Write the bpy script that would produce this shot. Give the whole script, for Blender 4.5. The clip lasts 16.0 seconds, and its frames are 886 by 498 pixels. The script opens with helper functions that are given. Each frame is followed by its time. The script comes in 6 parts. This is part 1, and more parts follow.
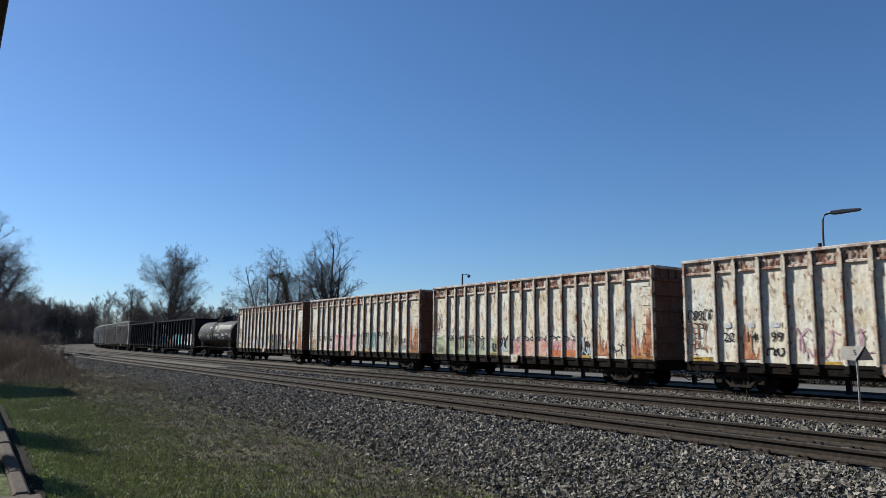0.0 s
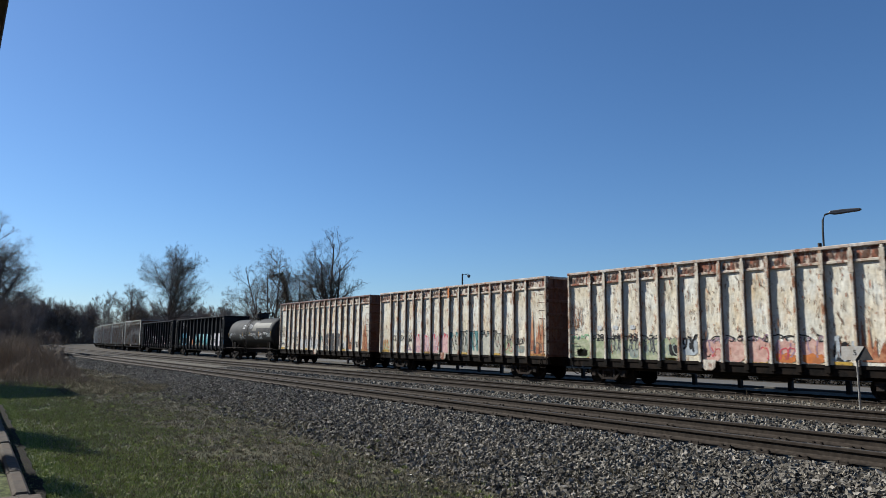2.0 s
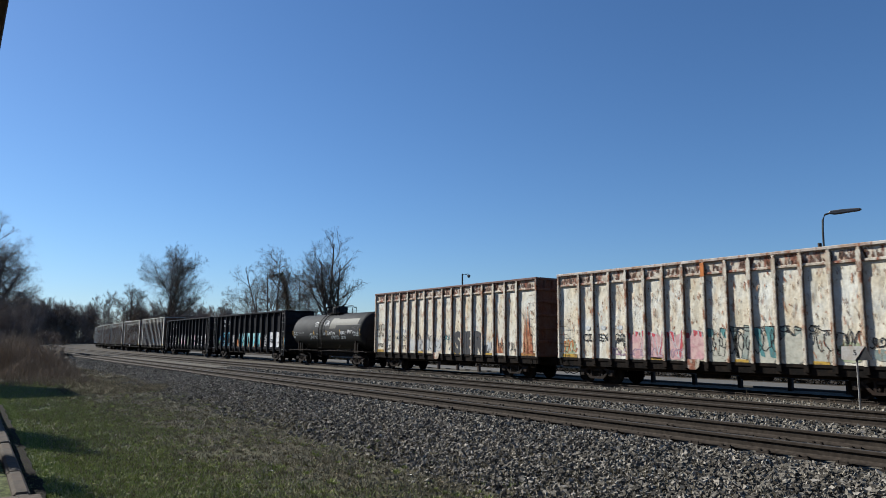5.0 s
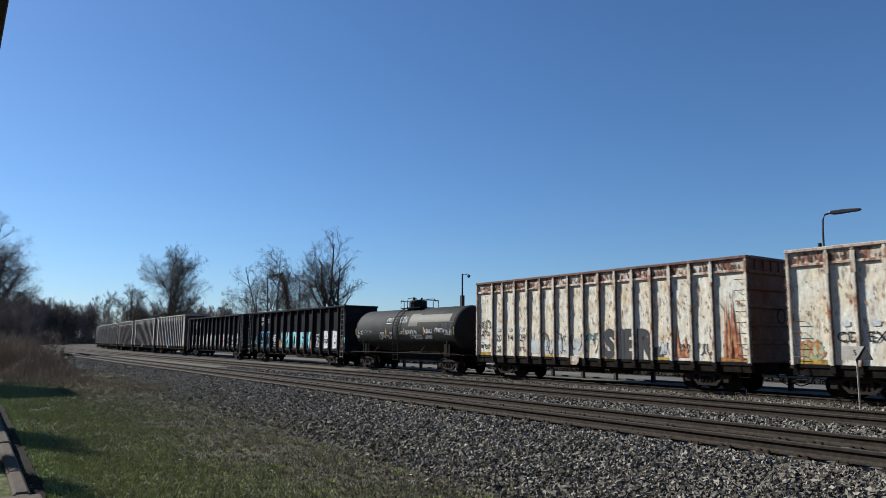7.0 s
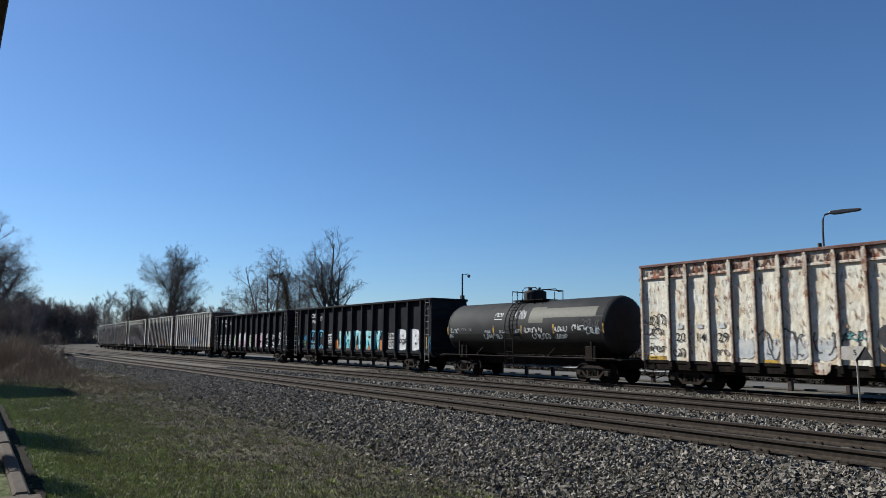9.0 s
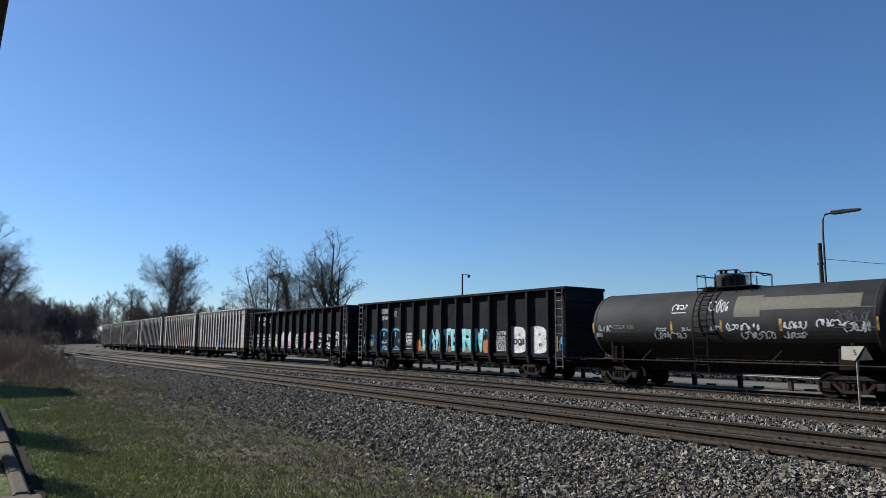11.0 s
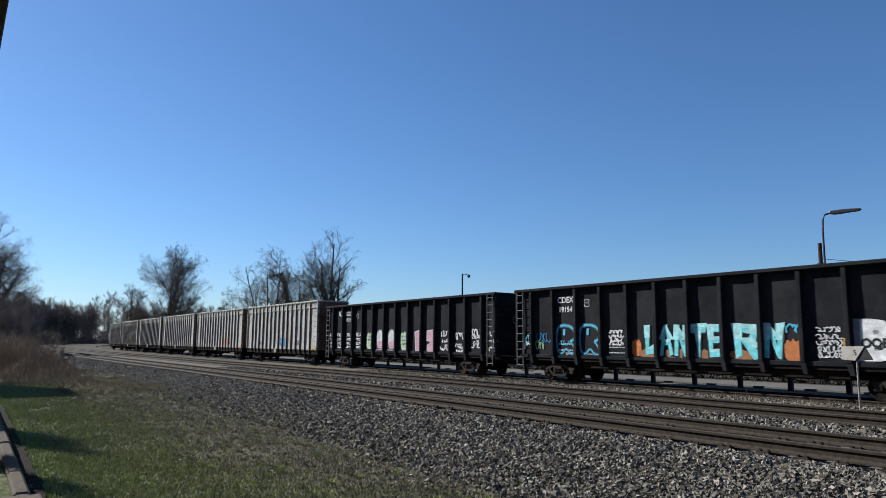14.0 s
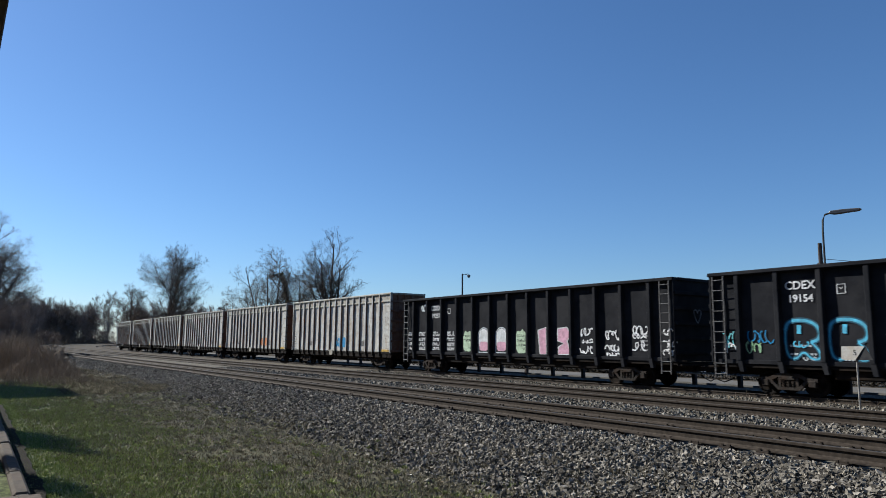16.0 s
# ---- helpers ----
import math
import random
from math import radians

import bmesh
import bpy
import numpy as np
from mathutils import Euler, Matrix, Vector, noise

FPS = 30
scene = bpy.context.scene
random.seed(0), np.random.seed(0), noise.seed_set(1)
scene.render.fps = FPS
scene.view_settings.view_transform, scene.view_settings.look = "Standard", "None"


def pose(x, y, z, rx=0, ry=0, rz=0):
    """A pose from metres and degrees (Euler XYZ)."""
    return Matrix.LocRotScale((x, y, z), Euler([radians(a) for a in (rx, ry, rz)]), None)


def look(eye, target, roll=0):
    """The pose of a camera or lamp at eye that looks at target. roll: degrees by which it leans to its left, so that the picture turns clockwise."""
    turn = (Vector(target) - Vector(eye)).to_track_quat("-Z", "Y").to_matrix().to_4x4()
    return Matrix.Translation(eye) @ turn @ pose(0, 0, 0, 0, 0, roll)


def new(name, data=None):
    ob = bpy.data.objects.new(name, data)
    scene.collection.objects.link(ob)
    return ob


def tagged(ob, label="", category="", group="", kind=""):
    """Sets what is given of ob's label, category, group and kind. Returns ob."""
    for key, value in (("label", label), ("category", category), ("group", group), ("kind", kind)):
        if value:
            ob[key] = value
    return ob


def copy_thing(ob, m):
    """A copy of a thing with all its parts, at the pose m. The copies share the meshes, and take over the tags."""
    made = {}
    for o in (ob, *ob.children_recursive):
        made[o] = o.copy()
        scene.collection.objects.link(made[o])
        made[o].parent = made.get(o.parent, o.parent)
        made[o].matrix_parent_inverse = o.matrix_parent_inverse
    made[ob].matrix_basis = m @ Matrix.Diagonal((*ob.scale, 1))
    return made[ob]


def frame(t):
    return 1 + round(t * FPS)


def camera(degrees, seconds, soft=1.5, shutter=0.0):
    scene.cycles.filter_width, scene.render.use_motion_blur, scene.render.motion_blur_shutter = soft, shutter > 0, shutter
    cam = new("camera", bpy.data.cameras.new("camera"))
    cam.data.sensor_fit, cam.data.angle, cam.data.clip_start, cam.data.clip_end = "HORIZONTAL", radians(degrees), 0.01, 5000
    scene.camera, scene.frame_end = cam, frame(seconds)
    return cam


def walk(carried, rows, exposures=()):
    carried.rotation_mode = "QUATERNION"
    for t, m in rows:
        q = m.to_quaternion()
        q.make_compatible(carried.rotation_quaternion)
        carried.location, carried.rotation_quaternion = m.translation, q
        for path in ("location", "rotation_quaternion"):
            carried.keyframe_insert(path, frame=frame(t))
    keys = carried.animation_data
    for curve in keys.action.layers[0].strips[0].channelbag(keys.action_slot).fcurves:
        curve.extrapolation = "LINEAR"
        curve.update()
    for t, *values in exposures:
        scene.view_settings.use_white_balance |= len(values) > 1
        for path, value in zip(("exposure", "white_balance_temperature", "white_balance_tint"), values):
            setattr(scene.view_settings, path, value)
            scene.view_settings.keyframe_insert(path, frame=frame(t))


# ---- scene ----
cam = camera(64.67, 16.0, soft=0.9, shutter=0.3)
EYE = pose(0, 0, 1.302) @ pose(0, 0, 0, 0, 0, 55.048) @ pose(0, 0, 0, 90 + 7.689) @ pose(0, 0, 0, 0, 0, 0.491)
walk(cam, [(0, EYE), (16.0, EYE)], exposures=[(0, 0.83, 5350, 8), (9.0, 0.83, 5350, 8), (12.0, 0.95, 5350, 8), (16.0, 0.95, 5350, 8)])

# ---- light ----
SUN_AZ = math.atan2(-0.45, -0.893)          # the sun stands low beyond the platform, along the track
SUN_EL = radians(33)
world = bpy.data.worlds.new("sky")
scene.world = world
world.use_nodes = True
wn = world.node_tree
sky = wn.nodes.new("ShaderNodeTexSky")
sky.sky_type = 'NISHITA'
sky.sun_disc = False
sky.sun_elevation = SUN_EL
sky.sun_rotation = math.pi / 2 - SUN_AZ
sky.air_density = 1.0
sky.dust_density = 0.25
sky.ozone_density = 5.0
wn.nodes["Background"].inputs[1].default_value = 0.051
wn.links.new(sky.outputs[0], wn.nodes["Background"].inputs[0])
sun = new("sun", bpy.data.lights.new("sun", 'SUN'))
sun.data.energy = 5.0
sun.data.angle = radians(0.5)
sun.data.color = (1.0, 0.865, 0.68)
sun.matrix_world = look((0, 0, 0), (-math.cos(SUN_AZ) * math.cos(SUN_EL), -math.sin(SUN_AZ) * math.cos(SUN_EL), -math.sin(SUN_EL)))

# ---- plan ----
RAIL_Z = -0.51                             # railhead of the train's siding; the main rails lie at 0
MAIN = (10.43, 15.03)                      # centre lines of the two main tracks
SIDING = 26.51
SPEED = 5.969


def bend(s):
    """How far the line has swung away from straight at the station s."""
    return (0.0107 * (-28 - s)) ** 3 if s < -28 else 0.0


def heading(s):
    return 3 * 0.0107 * (0.0107 * (-28 - s)) ** 2 if s < -28 else 0.0


def on_line(s, side):
    return Vector((s, side + bend(s), 0))


def ground_z(q):
    """Height of the ground across the line, at the distance q from the camera's station."""
    marks = [(-900, -0.6), (0.9, -0.58), (5.9, -0.55), (8.85, -0.195), (9.15, -0.2), (9.5, -0.24), (11.5, -0.24), (11.8, -0.15), (13.75, -0.15), (14.0, -0.24), (16.1, -0.24), (16.3, -0.16), (16.8, -0.17), (19.2, -0.62), (21.0, -0.68), (30.5, -0.68), (33.0, -0.6), (44.0, -0.6), (60, -0.9), (900, -0.9)]
    for (a, za), (b, zb) in zip(marks, marks[1:]):
        if q <= b:
            k = (q - a) / (b - a)
            return za + (zb - za) * k
    return -0.9


def ballast_edge(s):
    """Where the turf gives way to the ballast's toe."""
    return 6.1 + min(0.7, max(0.0, (-s - 9) * 0.06)) + 0.55 * noise.noise((s * 0.13, 1.5, 0)) + 0.5 * noise.noise((s * 0.6, 7.5, 0))


# ---- materials ----
def mat(name, rough=0.8, metal=0.0):
    m = bpy.data.materials.new(name)
    m.use_nodes = True
    b = m.node_tree.nodes["Principled BSDF"]
    b.inputs["Roughness"].default_value = rough
    b.inputs["Metallic"].default_value = metal
    b.inputs["Specular IOR Level"].default_value = 0.05 if rough >= 0.85 else (0.15 if rough >= 0.6 else 0.3)
    return m, m.node_tree, b


def nd(t, kind, **kw):
    n = t.nodes.new("ShaderNode" + kind)
    for k, v in kw.items():
        n.inputs[k].default_value = v
    return n


def coords(t, scale=(1, 1, 1), shift=False):
    c = t.nodes.new("ShaderNodeTexCoord")
    mp = t.nodes.new("ShaderNodeMapping")
    mp.inputs["Scale"].default_value = scale
    t.links.new(c.outputs["Object"], mp.inputs["Vector"])
    if shift:
        info = t.nodes.new("ShaderNodeObjectInfo")
        mul = t.nodes.new("ShaderNodeVectorMath")
        mul.operation = 'MULTIPLY'
        mul.inputs[1].default_value = (37.0, 11.0, 23.0)
        t.links.new(info.outputs["Random"], mul.inputs[0])
        t.links.new(mul.outputs[0], mp.inputs["Location"])
    return mp.outputs[0]


def noise_of(t, vec, scale, detail=4.0, rough=0.6):
    n = nd(t, "TexNoise", Scale=scale, Detail=detail, Roughness=rough)
    t.links.new(vec, n.inputs["Vector"])
    return n.outputs[0]


def ramp(t, value, stops):
    r = t.nodes.new("ShaderNodeValToRGB")
    e = r.color_ramp.elements
    while len(e) < len(stops):
        e.new(0.5)
    for k, (p, c) in enumerate(stops):
        e[k].position = p
        e[k].color = (*c, 1) if len(c) == 3 else c
    t.links.new(value, r.inputs[0])
    return r.outputs[0]


def mix(t, fac, a, b, how='MIX'):
    n = t.nodes.new("ShaderNodeMix")
    n.data_type, n.blend_type = 'RGBA', how
    for sock, v in ((0, fac), (6, a), (7, b)):
        if isinstance(v, bpy.types.NodeSocket):
            t.links.new(v, n.inputs[sock])
        else:
            n.inputs[sock].default_value = v if sock == 0 else (*v, 1)
    return n.outputs[2]


def bump(t, b, height, strength, distance):
    n = t.nodes.new("ShaderNodeBump")
    n.inputs["Strength"].default_value = strength
    n.inputs["Distance"].default_value = distance
    t.links.new(height, n.inputs["Height"])
    t.links.new(n.outputs[0], b.inputs["Normal"])


def speckled(name, dark, light, scale, rough=0.85, metal=0.0, depth=0.01, patch=None, patch_scale=0.4, shift=False):
    """A grainy two-tone surface with optional larger patches of another colour."""
    m, t, b = mat(name, rough, metal)
    v = coords(t, shift=shift)
    n = noise_of(t, v, scale, 6)
    col = ramp(t, n, [(0.3, dark), (0.7, light)])
    if patch:
        f = ramp(t, noise_of(t, v, patch_scale, 5), [(0.45, (0, 0, 0)), (0.62, (1, 1, 1))])
        col = mix(t, f, col, patch)
    t.links.new(col, b.inputs["Base Color"])
    bump(t, b, n, 0.5, depth)
    return m


def car_paint(name, base, base2, rust_lo, rust_hi, streak=0.9, rust=(0.20, 0.075, 0.03), rough=0.6, bleach=0.3):
    """Weathered wagon paint: faded patches, tan seepage, vertical rust streaks, chipped spots, buckled sheet."""
    m, t, b = mat(name, rough)
    b.inputs["Specular IOR Level"].default_value = 0.12
    v = coords(t, shift=True)
    vs = coords(t, (1.0, 1.0, bleach), shift=True)
    col = ramp(t, noise_of(t, v, 0.9, 4), [(0.35, base), (0.68, base2)])
    seep = ramp(t, noise_of(t, coords(t, (1.0, 1.0, 0.45), shift=True), 1.7, 5, 0.6), [(0.54, (0, 0, 0)), (0.76, (0.7, 0.7, 0.7))])
    col = mix(t, seep, col, tuple(x * y for x, y in zip(base2, (0.82, 0.62, 0.42))))
    grime = ramp(t, noise_of(t, v, 6.5, 5, 0.7), [(0.35, (0.8, 0.79, 0.77)), (0.6, (1.0, 1.0, 1.0))])
    col = mix(t, 1.0, col, grime, 'MULTIPLY')
    both = t.nodes.new("ShaderNodeMath")
    both.operation = 'MULTIPLY'
    t.links.new(noise_of(t, vs, 6.0, 6, 0.62), both.inputs[0])
    t.links.new(noise_of(t, v, 1.3, 5, 0.7), both.inputs[1])
    f = ramp(t, both.outputs[0], [(rust_lo, (0, 0, 0)), (rust_hi, (streak, streak, streak))])
    tone = ramp(t, noise_of(t, v, 7, 3), [(0.3, tuple(c * 0.4 for c in rust)), (0.7, tuple(min(1, c * 1.5) for c in rust))])
    col = mix(t, f, col, tone)
    flakes = ramp(t, noise_of(t, coords(t, (1.0, 1.0, 0.3), shift=True), 11, 2, 0.5), [(0.68, (0, 0, 0)), (0.72, (0.9, 0.9, 0.9))])
    col = mix(t, flakes, col, tuple(c * 0.5 for c in rust))
    t.links.new(col, b.inputs["Base Color"])
    bump(t, b, noise_of(t, coords(t, (1.0, 1.0, 0.4), shift=True), 2.6, 3), 1.0, 0.06)
    return m


WHITE = car_paint("worn_white_paint", (0.65, 0.64, 0.565), (0.60, 0.53, 0.385), 0.33, 0.41, 0.85)
WHITE_TOP = car_paint("rusted_white_paint", (0.57, 0.54, 0.46), (0.43, 0.36, 0.27), 0.225, 0.30, 0.95, (0.19, 0.065, 0.035), bleach=0.16)
WHITE_POST = car_paint("worn_white_post_paint", (0.58, 0.55, 0.46), (0.44, 0.37, 0.28), 0.25, 0.34)
TOP_RAIL = car_paint("chalky_rail_paint", (0.5, 0.46, 0.41), (0.34, 0.26, 0.2), 0.25, 0.35)
TOP_RAIL_RED = car_paint("maroon_rail_paint", (0.10, 0.055, 0.047), (0.17, 0.11, 0.095), 0.3, 0.42, 0.9, (0.12, 0.05, 0.035))
# rusty post sides, toned darker to deepen the shade beside each post
POST_WEB = car_paint("rusted_shaded_post_web", (0.15, 0.11, 0.08), (0.09, 0.055, 0.035), 0.24, 0.34)
CLEAN = car_paint("dull_white_paint", (0.43, 0.435, 0.41), (0.35, 0.34, 0.31), 0.29, 0.42, 0.8, (0.15, 0.09, 0.055))
CLEAN_TOP = car_paint("dull_white_upper_paint", (0.34, 0.34, 0.3), (0.27, 0.255, 0.215), 0.31, 0.43)
END_RUST = car_paint("rusty_end_paint", (0.15, 0.10, 0.075), (0.09, 0.05, 0.035), 0.22, 0.36, 0.9, (0.11, 0.045, 0.022))
BLACK = speckled("black_wagon_paint", (0.010, 0.0105, 0.0125), (0.017, 0.0175, 0.02), 1.6, 0.7, depth=0.03, patch=(0.022, 0.022, 0.024), patch_scale=0.7, shift=True)
BLACK.node_tree.nodes["Principled BSDF"].inputs["Specular IOR Level"].default_value = 0.03
LADDER = speckled("worn_ladder_paint", (0.03, 0.03, 0.033), (0.11, 0.105, 0.10), 9, 0.6, depth=0.001, shift=True)
BLACK_TANK = speckled("sooty_tank_paint", (0.015, 0.0158, 0.016), (0.024, 0.0248, 0.025), 1.5, 0.75, depth=0.006, patch=(0.029, 0.0285, 0.028), patch_scale=0.7)
BELLY_BLACK = speckled("belly_black_paint", (0.006, 0.006, 0.006), (0.013, 0.013, 0.012), 2, 0.7, depth=0.002)
PATCH = speckled("olive_grey_patch_paint", (0.085, 0.08, 0.062), (0.11, 0.103, 0.082), 6, 0.6, depth=0.002)
SCRAPE = speckled("bared_rust", (0.06, 0.036, 0.024), (0.20, 0.10, 0.055), 6, 0.85, depth=0.002, shift=True)
RUST_RUN = speckled("rust_run", (0.19, 0.065, 0.035), (0.42, 0.17, 0.09), 5, 0.85, depth=0.002, patch=(0.46, 0.27, 0.15), patch_scale=2.5, shift=True)
STEEL_DARK = speckled("grimy_steel", (0.006, 0.0055, 0.005), (0.014, 0.012, 0.0105), 9, 0.85, 0.1, patch=(0.02, 0.015, 0.0115), patch_scale=2.5, shift=True)
STEEL_DUST = speckled("dusty_cast_steel", (0.015, 0.0135, 0.012), (0.045, 0.039, 0.034), 11, 0.85, 0.1, patch=(0.032, 0.023, 0.018), patch_scale=3, shift=True)
RAIL_SIDE = speckled("rusty_rail", (0.024, 0.019, 0.015), (0.056, 0.045, 0.035), 14, 0.8, 0.2, depth=0.002)
RAIL_TOP, _t, _b = mat("dulled_railhead", 0.65, 0.4)
_b.inputs["Base Color"].default_value = (0.075, 0.067, 0.058, 1)
TIE = speckled("creosoted_timber", (0.026, 0.021, 0.017), (0.074, 0.061, 0.049), 8, 0.9, depth=0.01, shift=True)
CONCRETE = speckled("weathered_concrete", (0.055, 0.048, 0.039), (0.105, 0.092, 0.075), 10, 0.9, depth=0.006, patch=(0.09, 0.07, 0.055), patch_scale=2)
# soil colour with the edging's shadow put into it
SHADE_SOIL = speckled("shade_dark_soil", (0.006, 0.005, 0.003), (0.022, 0.018, 0.012), 14, 0.95, depth=0.02)
PAVER = speckled("clay_paver", (0.075, 0.06, 0.048), (0.13, 0.104, 0.085), 20, 0.9, depth=0.004, shift=True)
ASPHALT = speckled("pale_asphalt", (0.085, 0.08, 0.072), (0.125, 0.118, 0.107), 6, 0.9, depth=0.004, patch=(0.13, 0.122, 0.11))
GALV = speckled("galvanised_steel", (0.42, 0.43, 0.44), (0.6, 0.6, 0.6), 7, 0.45, 0.5, depth=0.001)
DULL_POST = speckled("dull_steel_post", (0.17, 0.16, 0.145), (0.27, 0.255, 0.23), 9, 0.7, 0.2, depth=0.001)
POLE_DARK = speckled("dark_painted_steel", (0.03, 0.03, 0.033), (0.06, 0.058, 0.055), 6, 0.6, 0.3, depth=0.001)
TIMBER = speckled("grey_pole_timber", (0.032, 0.026, 0.024), (0.08, 0.065, 0.058), 7, 0.9, depth=0.01)
BARK = speckled("grey_bark", (0.078, 0.063, 0.052), (0.18, 0.147, 0.12), 5, 0.95, depth=0.02)
BARK_FAR = speckled("brown_grey_twigs", (0.14, 0.117, 0.10), (0.25, 0.207, 0.177), 0.7, 0.95, depth=0.02)
IVY = speckled("ivy_leaf", (0.02, 0.028, 0.012), (0.055, 0.065, 0.028), 9, 0.6, depth=0.002)
BRUSH = speckled("dry_brush", (0.115, 0.09, 0.072), (0.215, 0.17, 0.135), 0.5, 0.95, depth=0.02)
THICKET = speckled("brown_thicket", (0.095, 0.075, 0.06), (0.17, 0.137, 0.11), 0.8, 0.95)
EVERGREEN = speckled("dark_evergreen", (0.011, 0.010, 0.007), (0.026, 0.023, 0.016), 1.2, 0.95)
WEED = speckled("dry_weed_stalks", (0.15, 0.118, 0.082), (0.29, 0.232, 0.17), 0.9, 0.95)
YELLOW = speckled("yellow_paint", (0.38, 0.24, 0.03), (0.52, 0.34, 0.06), 7, 0.7, depth=0.001, patch=(0.16, 0.1, 0.04), patch_scale=4)
ORANGE = speckled("orange_paint", (0.24, 0.12, 0.03), (0.42, 0.22, 0.06), 7, 0.7, depth=0.001, patch=(0.12, 0.055, 0.025), patch_scale=4)
SIGN_WHITE = speckled("chalky_sign_white", (0.40, 0.38, 0.34), (0.55, 0.53, 0.48), 14, 0.6, depth=0.001, patch=(0.42, 0.37, 0.3), patch_scale=3)
LAMP_GREY = speckled("lamp_head_grey", (0.10, 0.095, 0.095), (0.16, 0.15, 0.145), 6, 0.5, 0.3, depth=0.001)
ROOF_BROWN = speckled("brown_fascia_paint", (0.045, 0.03, 0.026), (0.08, 0.055, 0.045), 9, 0.7, depth=0.002)
STUCCO = speckled("tan_render", (0.36, 0.30, 0.23), (0.46, 0.39, 0.31), 14, 0.9, depth=0.003)


def paint(name, c, bared=None):
    """Sprayed paint, worn through to what it was sprayed on."""
    return speckled(name, tuple(x * 0.6 for x in c), c, 6, 0.7, depth=0.001, patch=tuple(x * 0.6 + y * 0.4 for x, y in zip(c, bared)) if bared else tuple(x * 0.55 + 0.02 for x in c), patch_scale=3.4, shift=True)


SPRAY = {k: paint("spray_" + k, c, (0.5, 0.45, 0.36) if k in ("peach", "sage", "rose", "lichen", "drab", "mist") else None) for k, c in {
    "white": (0.74, 0.74, 0.74), "black": (0.012, 0.012, 0.014), "cyan": (0.22, 0.66, 0.72), "blue": (0.03, 0.24, 0.5),
    "orange": (0.55, 0.19, 0.05), "pink": (0.58, 0.33, 0.42), "red": (0.55, 0.09, 0.11), "green": (0.30, 0.50, 0.28),
    "mauve": (0.36, 0.25, 0.31), "teal": (0.11, 0.27, 0.27), "grey": (0.085, 0.085, 0.09), "pale": (0.46, 0.5, 0.52), "peach": (0.56, 0.33, 0.27), "faded": (0.24, 0.24, 0.24), "chalk": (0.58, 0.6, 0.6), "sage": (0.33, 0.37, 0.22), "rustwash": (0.3, 0.15, 0.07), "soot": (0.055, 0.055, 0.06), "rose": (0.56, 0.33, 0.33), "lichen": (0.46, 0.45, 0.37), "drab": (0.24, 0.29, 0.26), "mist": (0.47, 0.49, 0.49), "sky": (0.12, 0.46, 0.66), "haze": (0.03, 0.10, 0.15), "mint": (0.42, 0.74, 0.76), "lime": (0.46, 0.58, 0.40)}.items()}


def stones_material(name, tones, rough=0.9, gloss=0.05):
    m, t, b = mat(name, 0.9)
    g = t.nodes.new("ShaderNodeNewGeometry")
    n = noise_of(t, coords(t), 25, 3)
    col = ramp(t, g.outputs["Random Per Island"], tones)
    col = mix(t, 0.35, col, ramp(t, n, [(0.3, (0.1, 0.1, 0.1)), (0.7, (0.9, 0.88, 0.85))]), 'OVERLAY')
    t.links.new(col, b.inputs["Base Color"])
    b.inputs["Roughness"].default_value, b.inputs["Specular IOR Level"].default_value = rough, gloss
    return m


STONE = stones_material("crushed_stone", [(0.0, (0.032, 0.028, 0.022)), (0.5, (0.112, 0.1, 0.081)), (0.85, (0.2, 0.182, 0.15)), (1.0, (0.31, 0.28, 0.235))], 0.75, 0.09)
BLADE = stones_material("grass_blade", [(0.0, (0.125, 0.158, 0.04)), (0.5, (0.225, 0.28, 0.073)), (0.8, (0.31, 0.32, 0.122)), (1.0, (0.5, 0.465, 0.3))])
BLADE_DRY = stones_material("dry_grass_blade", [(0.0, (0.06, 0.053, 0.032)), (0.5, (0.15, 0.133, 0.085)), (0.85, (0.25, 0.218, 0.145)), (1.0, (0.46, 0.41, 0.31))])

LITTER = stones_material("dead_leaf", [(0.0, (0.16, 0.11, 0.07)), (0.6, (0.36, 0.29, 0.21)), (0.85, (0.5, 0.45, 0.37)), (1.0, (0.75, 0.73, 0.68))])


